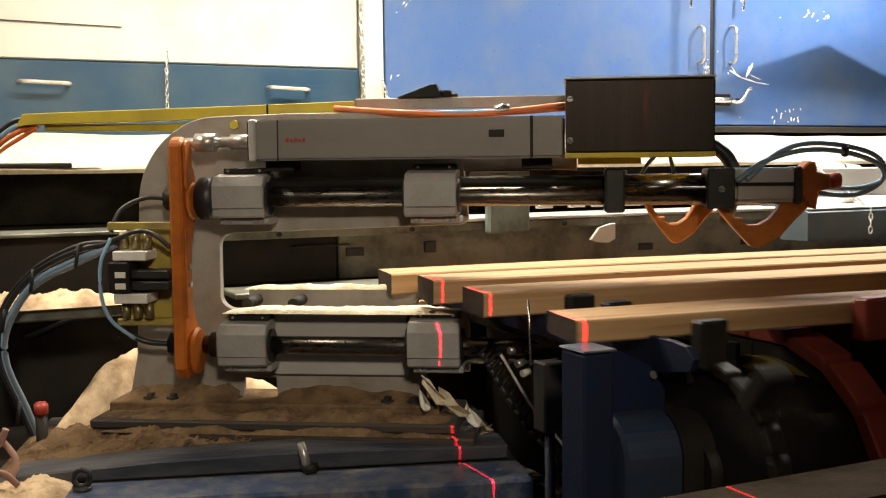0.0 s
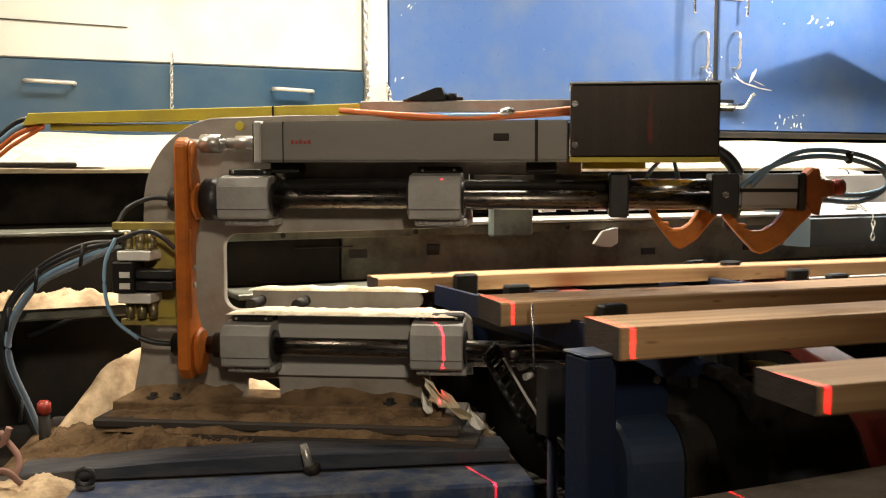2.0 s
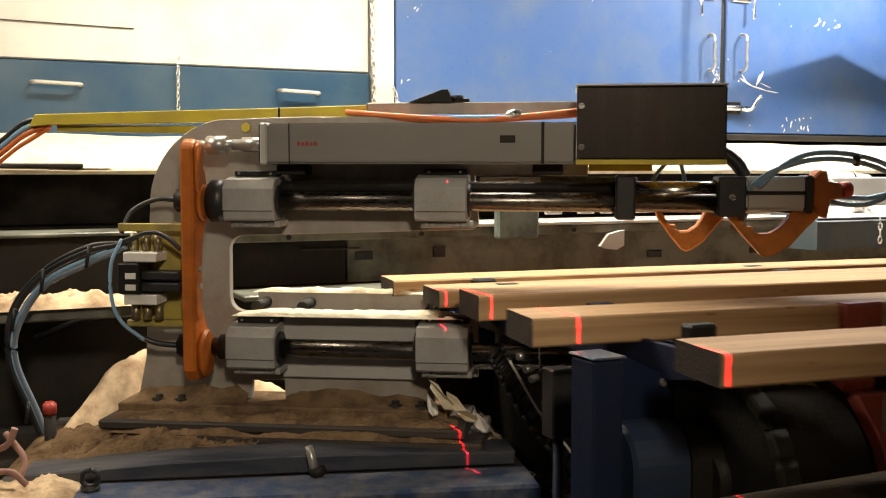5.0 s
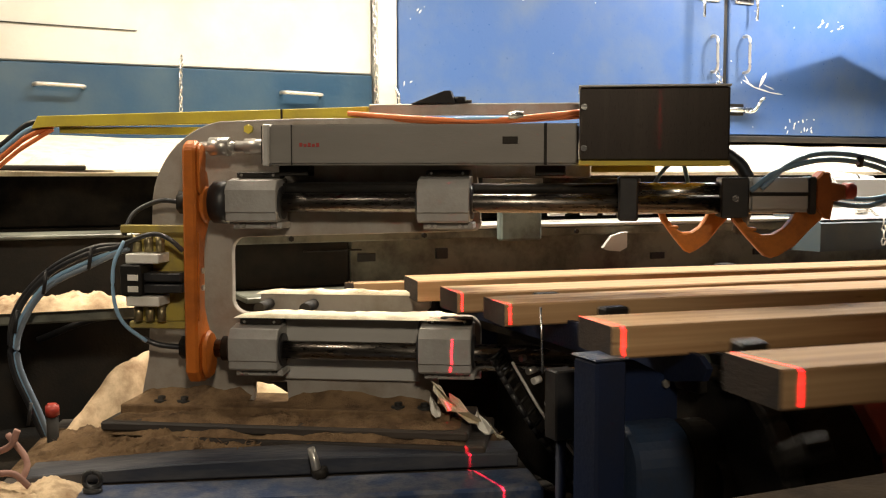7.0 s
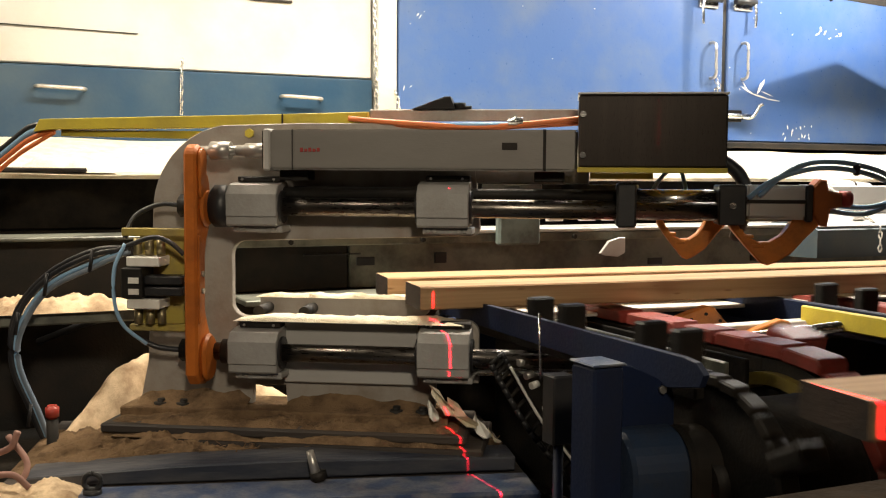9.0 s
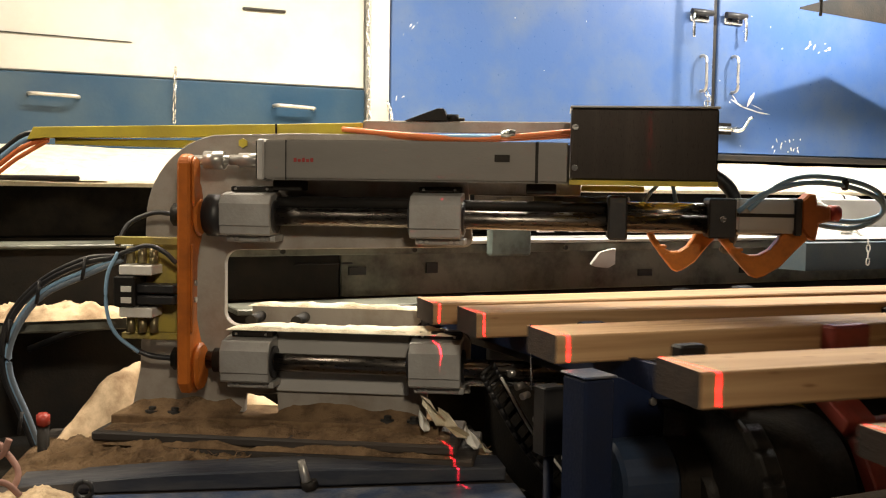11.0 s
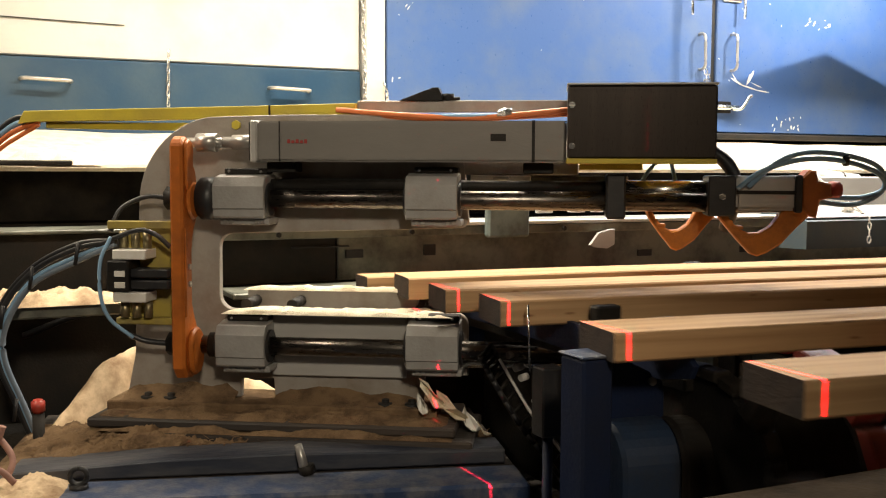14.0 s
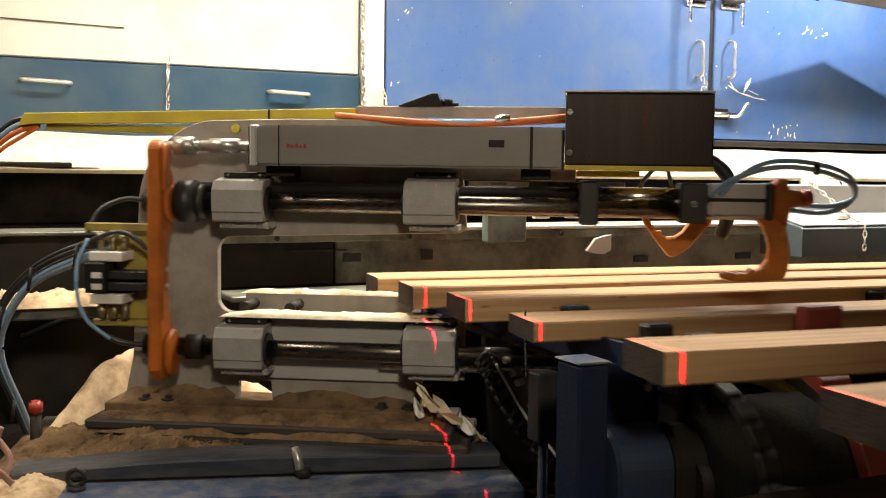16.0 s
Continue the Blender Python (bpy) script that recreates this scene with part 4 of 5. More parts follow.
    # splinters and shavings
    rnd = random.Random(8)
    bm = bmesh.new()
    for i in range(420):
        x, y = rnd.uniform(-0.45, 0.44), rnd.uniform(0.09, 0.22)
        a, l = rnd.uniform(0, 3.14), rnd.uniform(0.008, 0.03)
        c = Vector((x, y, 0.028 + rnd.uniform(0, 0.012)))
        d = Vector((math.cos(a), math.sin(a), rnd.uniform(-0.4, 0.4))) * l / 2
        n = Vector((-math.sin(a), math.cos(a), 0.3)) * rnd.uniform(0.0006, 0.0016)
        bm.faces.new([bm.verts.new(p) for p in (c - d - n, c + d - n, c + d + n, c - d + n)])
    solid("shavings", bm, DIRTDUST, m, "loose splinters and shavings on the crust", "shavings", kind="stuff")


# ---------------------------------------------------------------- conveyor
PITCH, SPEED, SLOW, T0, TURN = 0.3655, 0.67, 0.37, 0.365, 1.582
ZTOP, LEAN = 1.175, -5.5


def conveyor():
    f = thing("conveyor_frame", Matrix(), "dark blue steel cross-conveyor frame with chain rails", "conveyor")
    part("guard_rail", slab([(-1.225, 1.092), (-1.215, 1.112), (-1.235, 1.128), (-1.27, 1.132), (-2.15, 1.136), (-2.15, 1.09), (-1.30, 1.078)], -0.006, 0.006, 0.001), BLUEFRAME, f, "dark blue guard plate along the chain").matrix_basis = Matrix.Translation((0.985, 0, 0)) @ Matrix.Rotation(radians(-90), 4, "Z")
    part("chain_rail", box(1.015, 1.065, 1.28, 2.15, 1.058, 1.080, 0.003), DARKSTEEL, f)
    part("chain_rail", box(1.298, 1.352, 1.45, 2.2, 1.052, 1.080, 0.003), DARKSTEEL, f)
    part("rail_plate", box(1.235, 1.245, 1.42, 2.2, 0.98, 1.085, 0.002), NEARBLACK, f, "near-black plate beside the block chain")
    part("slide_strip", box(1.088, 1.098, 1.30, 2.2, 1.085, 1.110, 0.002), GREENSTEEL, f, "worn steel slide strip")
    part("post", box(0.811, 0.863, 1.25, 1.314, 0.0, 1.128, 0.004), BLUEFRAME, f, "dark blue steel post")
    part("post_plate", slab([(0.872, 0.0), (0.872, 1.122), (0.925, 1.112), (0.975, 1.088), (1.002, 1.070), (1.006, 1.055), (1.006, 0.0)], 1.318, 1.330, 0.002), BLUEFRAME, f, "dark blue gusset plate beside the post")
    part("gusset_bolt", hexbolt(0.980, 1.318, 1.072, 0.007, 0.006), NUTSTEEL, f)
    part("post_cap", box(0.808, 0.866, 1.247, 1.317, 1.129, 1.133, 0.002), BEAMBLUE, f, "dusty post top")
    # dark sheet added to hide the red chain's return run
    part("side_plate", box(1.150, 1.158, 1.62, 2.21, 0.45, 1.075, 0.002), DARKSTEEL, f, "black side plate added to hide the returning chain")
    part("far_rail", box(1.715, 1.727, 1.45, 2.3, 1.06, 1.125, 0.003), BLUEFRAME, f, "blue side rail")
    part("far_rail_end", box(1.70, 1.712, 1.45, 1.78, 1.076, 1.118, 0.003), YELLOW, f, "yellow rail section")
    part("cross_beam", box(0.55, 3.6, 0.895, 1.015, 0.90, 0.995, 0.004), BEAMDIRT, f, "dirty front cross beam")
    # dark sheet added so that the gap stays black before the stack
    part("rear_plate", box(0.95, 3.6, 2.222, 2.232, 0.02, 0.945, 0.002), NEARBLACK, f, "near-black plate added to hide the falling boards")
    part("rear_beam", box(0.95, 3.6, 2.22, 2.28, 0.95, 1.06, 0.004), BLUEFRAME, f)
    part("hold_bar", rod((1.35, 1.6, 1.085), (3.6, 2.0, 1.085), 0.012, None, 12), CHROME, f)
    part("hold_bar", box(1.30, 3.6, 1.76, 1.80, 1.06, 1.085, 0.002), WHITE, f, "pale worn crossbar")
    part("slide_sheet", box(1.11, 3.6, 1.98, 2.21, 1.088, 1.096, 0.002), WHITE, f, "pale worn slide sheet under the boards")
    part("leg", box(3.4, 3.5, 1.3, 1.4, 0, 1.06, 0.004), BLUEFRAME, f)
    part("leg", box(3.4, 3.5, 2.22, 2.3, 0, 0.95, 0.004), BLUEFRAME, f)
    m = thing("gear_motor", pose(0.975, 1.30, 0.915, 0, 0, -8), "dark blue gear motor with a rounded casing", "motor")
    swap = Matrix(((0, 1, 0, 0), (1, 0, 0, 0), (0, 0, 1, 0), (0, 0, 0, 1)))
    for nm, mat, x0, x1, r, label in (("casing", MOTORBLUE, -0.085, 0.012, 0.068, "dark blue domed gear casing"), ("flange", DARKSTEEL, 0.0125, 0.018, 0.064, ""), ("fan_cover", DARKSTEEL, 0.0185, 0.075, 0.066, "dusty dark fan cover")):
        bm = slab(arc(0, 0.105 - 0.068, r, 180, 0, 16) + [(r, -0.089), (-r, -0.089)], x0, x1, 0.006)
        bm.transform(swap)
        part(nm, bm, mat, m, label)
    part("foot", box(-0.05, 0.07, -0.05, 0.05, -0.915, -0.09, 0.004), BLUEFRAME, m)
    part("bolt", hexbolt(-0.0855, -0.052, -0.05, 0.007, 0.01, None, (-1, 0, 0)), NUTSTEEL, m)
    p = thing("sensor_post", pose(0.915, 1.52, 1.035), "black sensor on a thin steel post", "sensor")
    part("body", box(-0.022, 0.022, -0.02, 0.02, -0.09, 0.03, 0.003), BLACK, p)
    part("stem", rod((0, 0, -1.035), (0, 0, -0.09), 0.009, None, 12), BLUEFRAME, p)
    part("whisker", rod((-0.025, 0.02, 0.02), (-0.03, 0.02, 0.135), 0.002, None, 8), CHROME, p)


def ring_mesh(x0, x1, r0, r1, n=56):
    bm = bmesh.new()
    ring = []
    for i in range(n):
        a = 2 * math.pi * i / n
        c, s = math.cos(a), math.sin(a)
        ring.append([bm.verts.new((x, r * c, r * s)) for x, r in ((x0, r0), (x0, r1), (x1, r1), (x1, r0))])
    for i in range(n):
        a, b = ring[i], ring[(i + 1) % n]
        for k in range(4):
            bm.faces.new((a[k], a[(k + 1) % 4], b[(k + 1) % 4], b[k]))
    return bm


def wheel():
    w = thing("drive_wheel", pose(1.300, 1.41, 0.83), "large dark chain wheel with a worn yellow rim", "wheel")
    part("disc", rod((-0.004, 0, 0), (0.012, 0, 0), 0.20, None, 48), DARKSTEEL, w)
    part("rim", ring_mesh(-0.016, 0.05, 0.206, 0.228), DULLYELLOW, w, "worn yellow painted rim, darkened for shade")
    part("chain_track", ring_mesh(0.0, 0.05, 0.2285, 0.252), DARKSTEEL, w)
    part("hub", rod((-0.04, 0, 0), (0.06, 0, 0), 0.06, None, 24), DARKSTEEL, w)
    for k in range(6):
        part("spoke", box(-0.014, -0.005, -0.012, 0.012, 0.05, 0.198, 0.002), DARKSTEEL, w).matrix_basis = Matrix.Rotation(k * math.pi / 3, 4, "X")
    w = thing("sprocket", pose(1.04, 1.26, 0.93), "oily dark sprocket turning the lug chain", "wheel")
    part("disc", rod((-0.008, 0, 0), (0.008, 0, 0), 0.150, None, 48), DARKSTEEL, w)
    part("drum", rod((0.028, 0, 0), (0.20, 0, 0), 0.125, None, 48, None, 0.004), NEARBLACK, w, "near-black drum beside the sprocket")
    part("hub", rod((-0.03, 0, 0), (0.0275, 0, 0), 0.05, None, 24), DARKSTEEL, w)
    for k in range(16):
        part("tooth", box(-0.007, 0.007, -0.012, 0.012, 0.145, 0.156, 0.002), DARKSTEEL, w).matrix_basis = Matrix.Rotation(k * math.pi / 8, 4, "X")
    part("shaft", rod((0.20, 0, 0), (0.25, 0, 0), 0.03, None, 20), CHROME, w)
    return w


class Loop:
    """A chain's way: over the top away from the camera, round the far wheel, back below, round the near wheel."""

    def __init__(self, y0, y1, ztop, r0, length):
        self.r = r0
        self.y0 = y0
        self.run = (length - 2 * math.pi * r0) / 2
        self.y1 = y0 + self.run
        self.z = ztop - r0
        self.length = length

    def at(self, s):
        s %= self.length
        r, run = self.r, self.run
        if s < run:
            return self.y0 + s, self.z + r, 0.0
        s -= run
        if s < math.pi * r:
            a = s / r
            return self.y1 + r * math.sin(a), self.z + r * math.cos(a), -a
        s -= math.pi * r
        if s < run:
            return self.y1 - s, self.z - r, -math.pi
        a = (s - run) / r
        return self.y0 - r * math.sin(a), self.z - r * math.cos(a), -math.pi - a

    def marks(self):
        r, run = self.r, self.run
        m = [0.06, run * 0.5, run - 0.06, run]
        m += [run + math.pi * r * k / 4 for k in (1, 2, 3, 4)]
        b = run + math.pi * r
        m += [b + 0.06, b + run * 0.5, b + run - 0.06, b + run]
        m += [b + run + math.pi * r * k / 4 for k in (1, 2, 3, 4)]
        return m

    def rows(self, s0):
        times = {0.0, 16.0}
        for k in range(-1, int((16 * SPEED + self.length) / self.length) + 1):
            for m in self.marks():
                t = (m + k * self.length - s0) / SPEED
                if 0.05 < t < 15.95:
                    times.add(t)
        out, turns, last = [], 0, None
        for t in sorted(times):
            y, z, a = self.at(s0 + SPEED * t)
            laps = math.floor((s0 + SPEED * t) / self.length)
            out.append((t, pose(0, y, z, math.degrees(a) - 360 * laps, 0, 0)))
        return out


RED_LOOP = Loop(1.41, 0, 1.106, 0.276, PITCH * 9)
PUSH_LOOP = Loop(0.653, 0, 1.112, 0.05, PITCH * 5)
LUG_LOOP = Loop(1.26, 0, 1.10, 0.17, PITCH * 8)


def chains():
    moves = []
    c = thing("block_chain", pose(1.325, 0, 0), "conveyor chain faced with red urethane blocks", "chain")
    bm = slab([(-0.046, -0.022), (-0.046, -0.006), (-0.038, 0.004), (0.038, 0.004), (0.046, -0.006), (0.046, -0.022)], -0.034, 0.034, 0.003)
    bm.transform(Matrix.Rotation(radians(90), 4, "Z") @ Matrix.Scale(1.0, 4))
    me = None
    for i in range(34):
        if me is None:
            ob = part("block", bm, REDRUBBER, c)
            me = ob.data
        else:
            ob = new("block", me)
            ob.parent = c
        moves.append((ob, RED_LOOP, (PITCH * 9) * i / 34))
    c = thing("pusher_chain", pose(1.405, 0, 0), "short chain with tall red pusher lugs", "chain")
    lug = None
    for i in range(5):
        if lug is None:
            ob = part("lug", box(-0.045, 0.045, -0.034, 0.0, -0.01, 0.062, 0.005), REDRUBBER, c, "tall red pusher lug")
            lug = ob.data
        else:
            ob = new("lug", lug)
            ob.parent = c
            tagged(ob, "tall red pusher lug")
        moves.append((ob, PUSH_LOOP, TURN - 0.055 - SPEED * T0 - PUSH_LOOP.y0 + PITCH * i))
    c = thing("lug_chain", pose(1.04, 0, 0), "dark roller chain with upright pusher lugs", "chain")
    lug = None
    for i in range(16):
        if lug is None:
            ob = part("lug", box(-0.026, 0.026, -0.030, 0.0, -0.012, 0.062, 0.004), DARKSTEEL, c, "dark steel pusher lug")
            lug = ob.data
        else:
            ob = new("lug", lug)
            ob.parent = c
        moves.append((ob, LUG_LOOP, TURN - 0.067 - SPEED * T0 - LUG_LOOP.y0 + PITCH * (i // 2) - 0.118 * (i % 2)))
    link = None
    for i in range(64):
        if link is None:
            ob = part("link", box(-0.016, 0.016, -0.018, 0.018, -0.016, 0.002, 0.003), DARKSTEEL, c)
            link = ob.data
        else:
            ob = new("link", link)
            ob.parent = c
        moves.append((ob, LUG_LOOP, PITCH * 8 * i / 64))
    # the far chain, mirrored along the line
    c = thing("block_chain", pose(1.95, 0, 0), "conveyor chain faced with red urethane blocks", "chain")
    for i in range(34):
        ob = new("block", me)
        ob.parent = c
        moves.append((ob, RED_LOOP, (PITCH * 9) * i / 34))
    c = thing("lug_chain", pose(1.80, 0, 0), "dark roller chain with upright pusher lugs", "chain")
    for i in range(16):
        ob = new("lug", lug)
        ob.parent = c
        moves.append((ob, LUG_LOOP, TURN - 0.067 - SPEED * T0 - LUG_LOOP.y0 + PITCH * (i // 2) - 0.118 * (i % 2)))
    return moves


MISSING = (1, 2, 15, 16, 17)
ENDS = {0: 0.022, 9: 0.13, 11: 0.017, 12: 0.017, 13: 0.032, 14: 0.046, 24: 0.043, 23: 0.02}
THICK = {0: 0.036, 3: 0.042, 11: 0.040, 12: 0.040, 13: 0.048, 14: 0.048}
THIN = (5, 6, 7, 22, 29)


def board_mesh(length, width, thick, seed):
    bm = bmesh.new()
    n = 24
    rings = []
    for i in range(n + 1):
        x = length * i / n
        wob = 0.002 * noise.noise(Vector((x * 1.3, seed, 0)))
        wz = 0.002 * noise.noise(Vector((x * 1.1, 0, seed)))
        c = 0.003
        prof = [(0, c), (c, 0), (width - c, 0), (width, c), (width, thick - c), (width - c, thick), (c, thick), (0, thick - c)]
        cut = 0.06 if i == 0 else 0.0
        rings.append([bm.verts.new((x + cut * y, y + wob, z + wz - thick)) for y, z in prof])
    for a, b in zip(rings, rings[1:]):
        for k in range(8):
            bm.faces.new((a[k], b[k], b[(k + 1) % 8], a[(k + 1) % 8]))
    bm.faces.new(rings[0])
    bm.faces.new(rings[-1])
    return bm


def boards():
    """Sawn boards; each enters from below, rides its lug, slows and falls on the stack behind."""
    out = []
    rnd = random.Random(4)
    for k in range(-4, 32):
        if k in MISSING:
            continue
        thin = k in THIN
        thick = 0.034 if thin else THICK.get(k, rnd.uniform(0.043, 0.049))
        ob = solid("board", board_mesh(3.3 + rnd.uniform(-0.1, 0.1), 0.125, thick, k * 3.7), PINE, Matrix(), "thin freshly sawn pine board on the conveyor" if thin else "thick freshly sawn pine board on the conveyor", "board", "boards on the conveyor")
        # the ends take the darker tone that carries their shade
        ob.data.materials.append(SHADEDENDS)
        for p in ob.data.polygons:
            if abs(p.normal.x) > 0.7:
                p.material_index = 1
        out.append((k, ob, 0.868 - 0.6 * ENDS.get(k, rnd.uniform(0.015, 0.046)), thick, rnd.uniform(-0.6, 0.6)))
    return out


def board_rows(k, x, thick, skew, place):
    t0 = T0 + PITCH / SPEED * k
    z = ZTOP - 0.0485 + thick
    keys = []
    # infeed line below, the rise, the level run, the slow run, the fall onto the stack
    for d, y, zz, tilt in ((-1.85, 0.50, 0.82, 14), (-1.6, 0.53, 1.0, 16), (-1.45, 0.61, z - 0.03, 5)):
        keys.append((t0 + d, y, zz, tilt, LEAN, min(0.4, (-1.45 - d))))
    for d in (-1.3, -1.15, -1.0, -0.75, -0.5, -0.25, -0.06):
        keys.append((t0 + d, TURN + SPEED * d, z, 0, LEAN, 0.0))
    for d in (0.1, 0.4, 0.8, 1.2, 1.55):
        keys.append((t0 + d, TURN + SLOW * d, z, 0, LEAN))
    col, row = place % 2, place // 2
    keys.append((t0 + 1.75, 2.24, z - 0.03, -8, LEAN))
    keys.append((t0 + 1.95, 2.40, z - 0.22, -20, LEAN * 0.2))
    keys.append((t0 + 2.2, 2.36 + 0.14 * col, 0.15 + 0.052 * row, 0, 0))
    start = t0 - 1.85

    def at(t):
        if t <= keys[0][0]:
            return 0.50 - 0.27 * (start - t), 0.82, 0, LEAN, 0.4
        for a, b in zip(keys, keys[1:]):
            if t <= b[0]:
                u = (t - a[0]) / (b[0] - a[0])
                return tuple(a[i] + u * (b[i] - a[i]) for i in (1, 2, 3, 4)) + ((a[5] if len(a) > 5 else 0.0) * (1 - u) + (b[5] if len(b) > 5 else 0.0) * u,)
        return keys[-1][1:5] + (0.0,)

    times = sorted({0.0, 16.0} | {q[0] for q in keys if 0.03 < q[0] < 15.97} | ({start - 0.3} if 0.03 < start - 0.3 < 15.97 else set()))
    return [(t, pose(x + at(t)[4], at(t)[0], at(t)[1], at(t)[2], 0, skew + at(t)[3])) for t in times]


def infeed():
    f = thing("infeed_line", pose(0, 0, 0), "low infeed chain line bringing boards under the platform", "conveyor")
    for x in (1.3, 2.8):
        part("rail", box(x - 0.03, x + 0.03, -9.5, 0.62, 0.68, 0.744, 0.004), BLUEFRAME, f)
        for y in (-9.0, -6.5, -4.0, -1.5, 0.5):
            part("leg", box(x - 0.03, x + 0.03, y - 0.03, y + 0.03, 0, 0.679, 0.003), BLUEFRAME, f)
    s = thing("stack_bearer", pose(0, 0, 0), "timber bearers under the board stack", "bearer")
    for x in (1.2, 2.4, 3.6):
        part("bearer", box(x - 0.05, x + 0.05, 2.34, 2.64, 0.0, 0.098, 0.004), DARKWOOD, s)


def bench_covers():
    """Folded sheet covers and fittings on the bench's far stretch."""
    t = thing("sheet_cover", Matrix(), "folded grey sheet-steel cover on the bench", "cover")
    part("upper_box", box(2.42, 6.0, 2.66, 2.705, 1.262, 1.378, 0.004), ALU, t, "pale folded upper cover")
    bm = bmesh.new()
    prof = ((2.655, 1.15), (2.655, 1.276), (2.50, 1.244), (2.49, 1.238), (2.49, 1.15))
    ends = [[bm.verts.new((x + 0.04 * (2.655 - y) / 0.165 * (i == 0), y, z)) for y, z in prof] for i, x in enumerate((2.40, 6.0))]
    for k in range(5):
        bm.faces.new((ends[0][k], ends[1][k], ends[1][(k + 1) % 5], ends[0][(k + 1) % 5]))
    bm.faces.new(ends[0])
    bm.faces.new(ends[1])
    part("lower_shelf", bm, SHELFBLUE, t, "dark blue-grey lower shelf")
    # thin sheet that makes the shelf's top paler than its front
    part("shelf_sheet", slab([(2.50, 1.2465), (2.652, 1.2778), (2.652, 1.281), (2.497, 1.250)], 2.45, 6.0, 0), ALU, t, "pale top sheet, lighter than the shelf body").matrix_basis = Matrix(((0, 1, 0, 0), (1, 0, 0, 0), (0, 0, 1, 0), (0, 0, 0, 1)))
    t = thing("tube", pose(2.62, 2.70, 1.385), "pale plastic tube on the apron's edge", "tube")
    part("barrel", rod((0.02, 0, 0), (0.25, 0, -0.02), 0.022, None, 18), WHITE, t)
    part("band", rod((0.17, 0, -0.0135), (0.178, 0, -0.0142), 0.0235, None, 18), DARKSTEEL, t)
    part("saddle", box(0.04, 0.09, -0.02, 0.02, -0.042, -0.01, 0.003), ALU, t)
    chain_line("safety_chain", [(2.56, 2.60, 1.395), (2.60, 2.56, 1.345), (2.64, 2.52, 1.295), (2.68, 2.49, 1.262)], 0.018, 0.0028, "galvanised chain lying over the cover", WHITE)
    chain_line("safety_chain", [(2.70, 2.482, 1.252), (2.70, 2.480, 1.21), (2.70, 2.480, 1.165)], 0.018, 0.0028, "galvanised chain end hanging from the cover", WHITE)
    solid("knob", rod((0, 0, 0), (0.05, 0, 0), 0.010, None, 14, None, 0.003), WHITE, pose(2.66, 2.56, 1.274), "small white plastic knob", "knob")
    solid("black_conduit", hose([(0.53, 0.0, 0.05), (0.575, 0.0, 0.03), (0.605, 0.0, -0.005), (0.612, 0.02, -0.06), (0.60, 0.05, -0.12)], 0.014), HOSE_BLACK, MACHINE, "thick black conduit leaving the motor cover", "conduit")
    t = thing("air_fitting", MACHINE @ pose(0.425, -0.03, -0.012), "pair of thin blue hose tails under the motor cover", "hose")
    part("hose", hose([(0.0, 0, -0.01), (0.012, 0, 0.01), (0.03, 0, 0.03)], 0.004), HOSE_BLUE, t)
    part("hose", hose([(0.065, 0, -0.01), (0.06, 0, 0.01), (0.055, 0, 0.03)], 0.004), HOSE_BLUE, t)


def lower_claws():
    o = [(-0.02, 0.012), (0.0, 0.022), (0.052, 0.040), (0.066, 0.037), (0.106, -0.008), (0.112, -0.05), (0.092, -0.05), (0.074, -0.008), (0.050, 0.006), (0.018, 0.004), (-0.01, 0.0)]
    o = [(1.3 * a, 1.3 * c) for a, c in o]
    for x, y, z in ((1.449, 1.90, 1.062), (1.530, 1.75, 1.046)):
        t = thing("lower_claw", pose(x, y, z, 0, 0, -14), "orange painted lower claw under the boards", "claw", "lower claws")
        part("blade", slab(o, -0.014, 0.014, 0.003), CLAWLIT, t)
        part("arm", box(0.085, 0.145, 0.0145, 0.05, -0.50, -0.03, 0.004), DARKSTEEL, t)
        for a, b in ((0.03, 0.022), (0.065, 0.034), (0.10, 0.018)):
            part("bolt", rod((a, -0.017, b), (a, 0.0, b), 0.004, None, 8), DARKSTEEL, t)


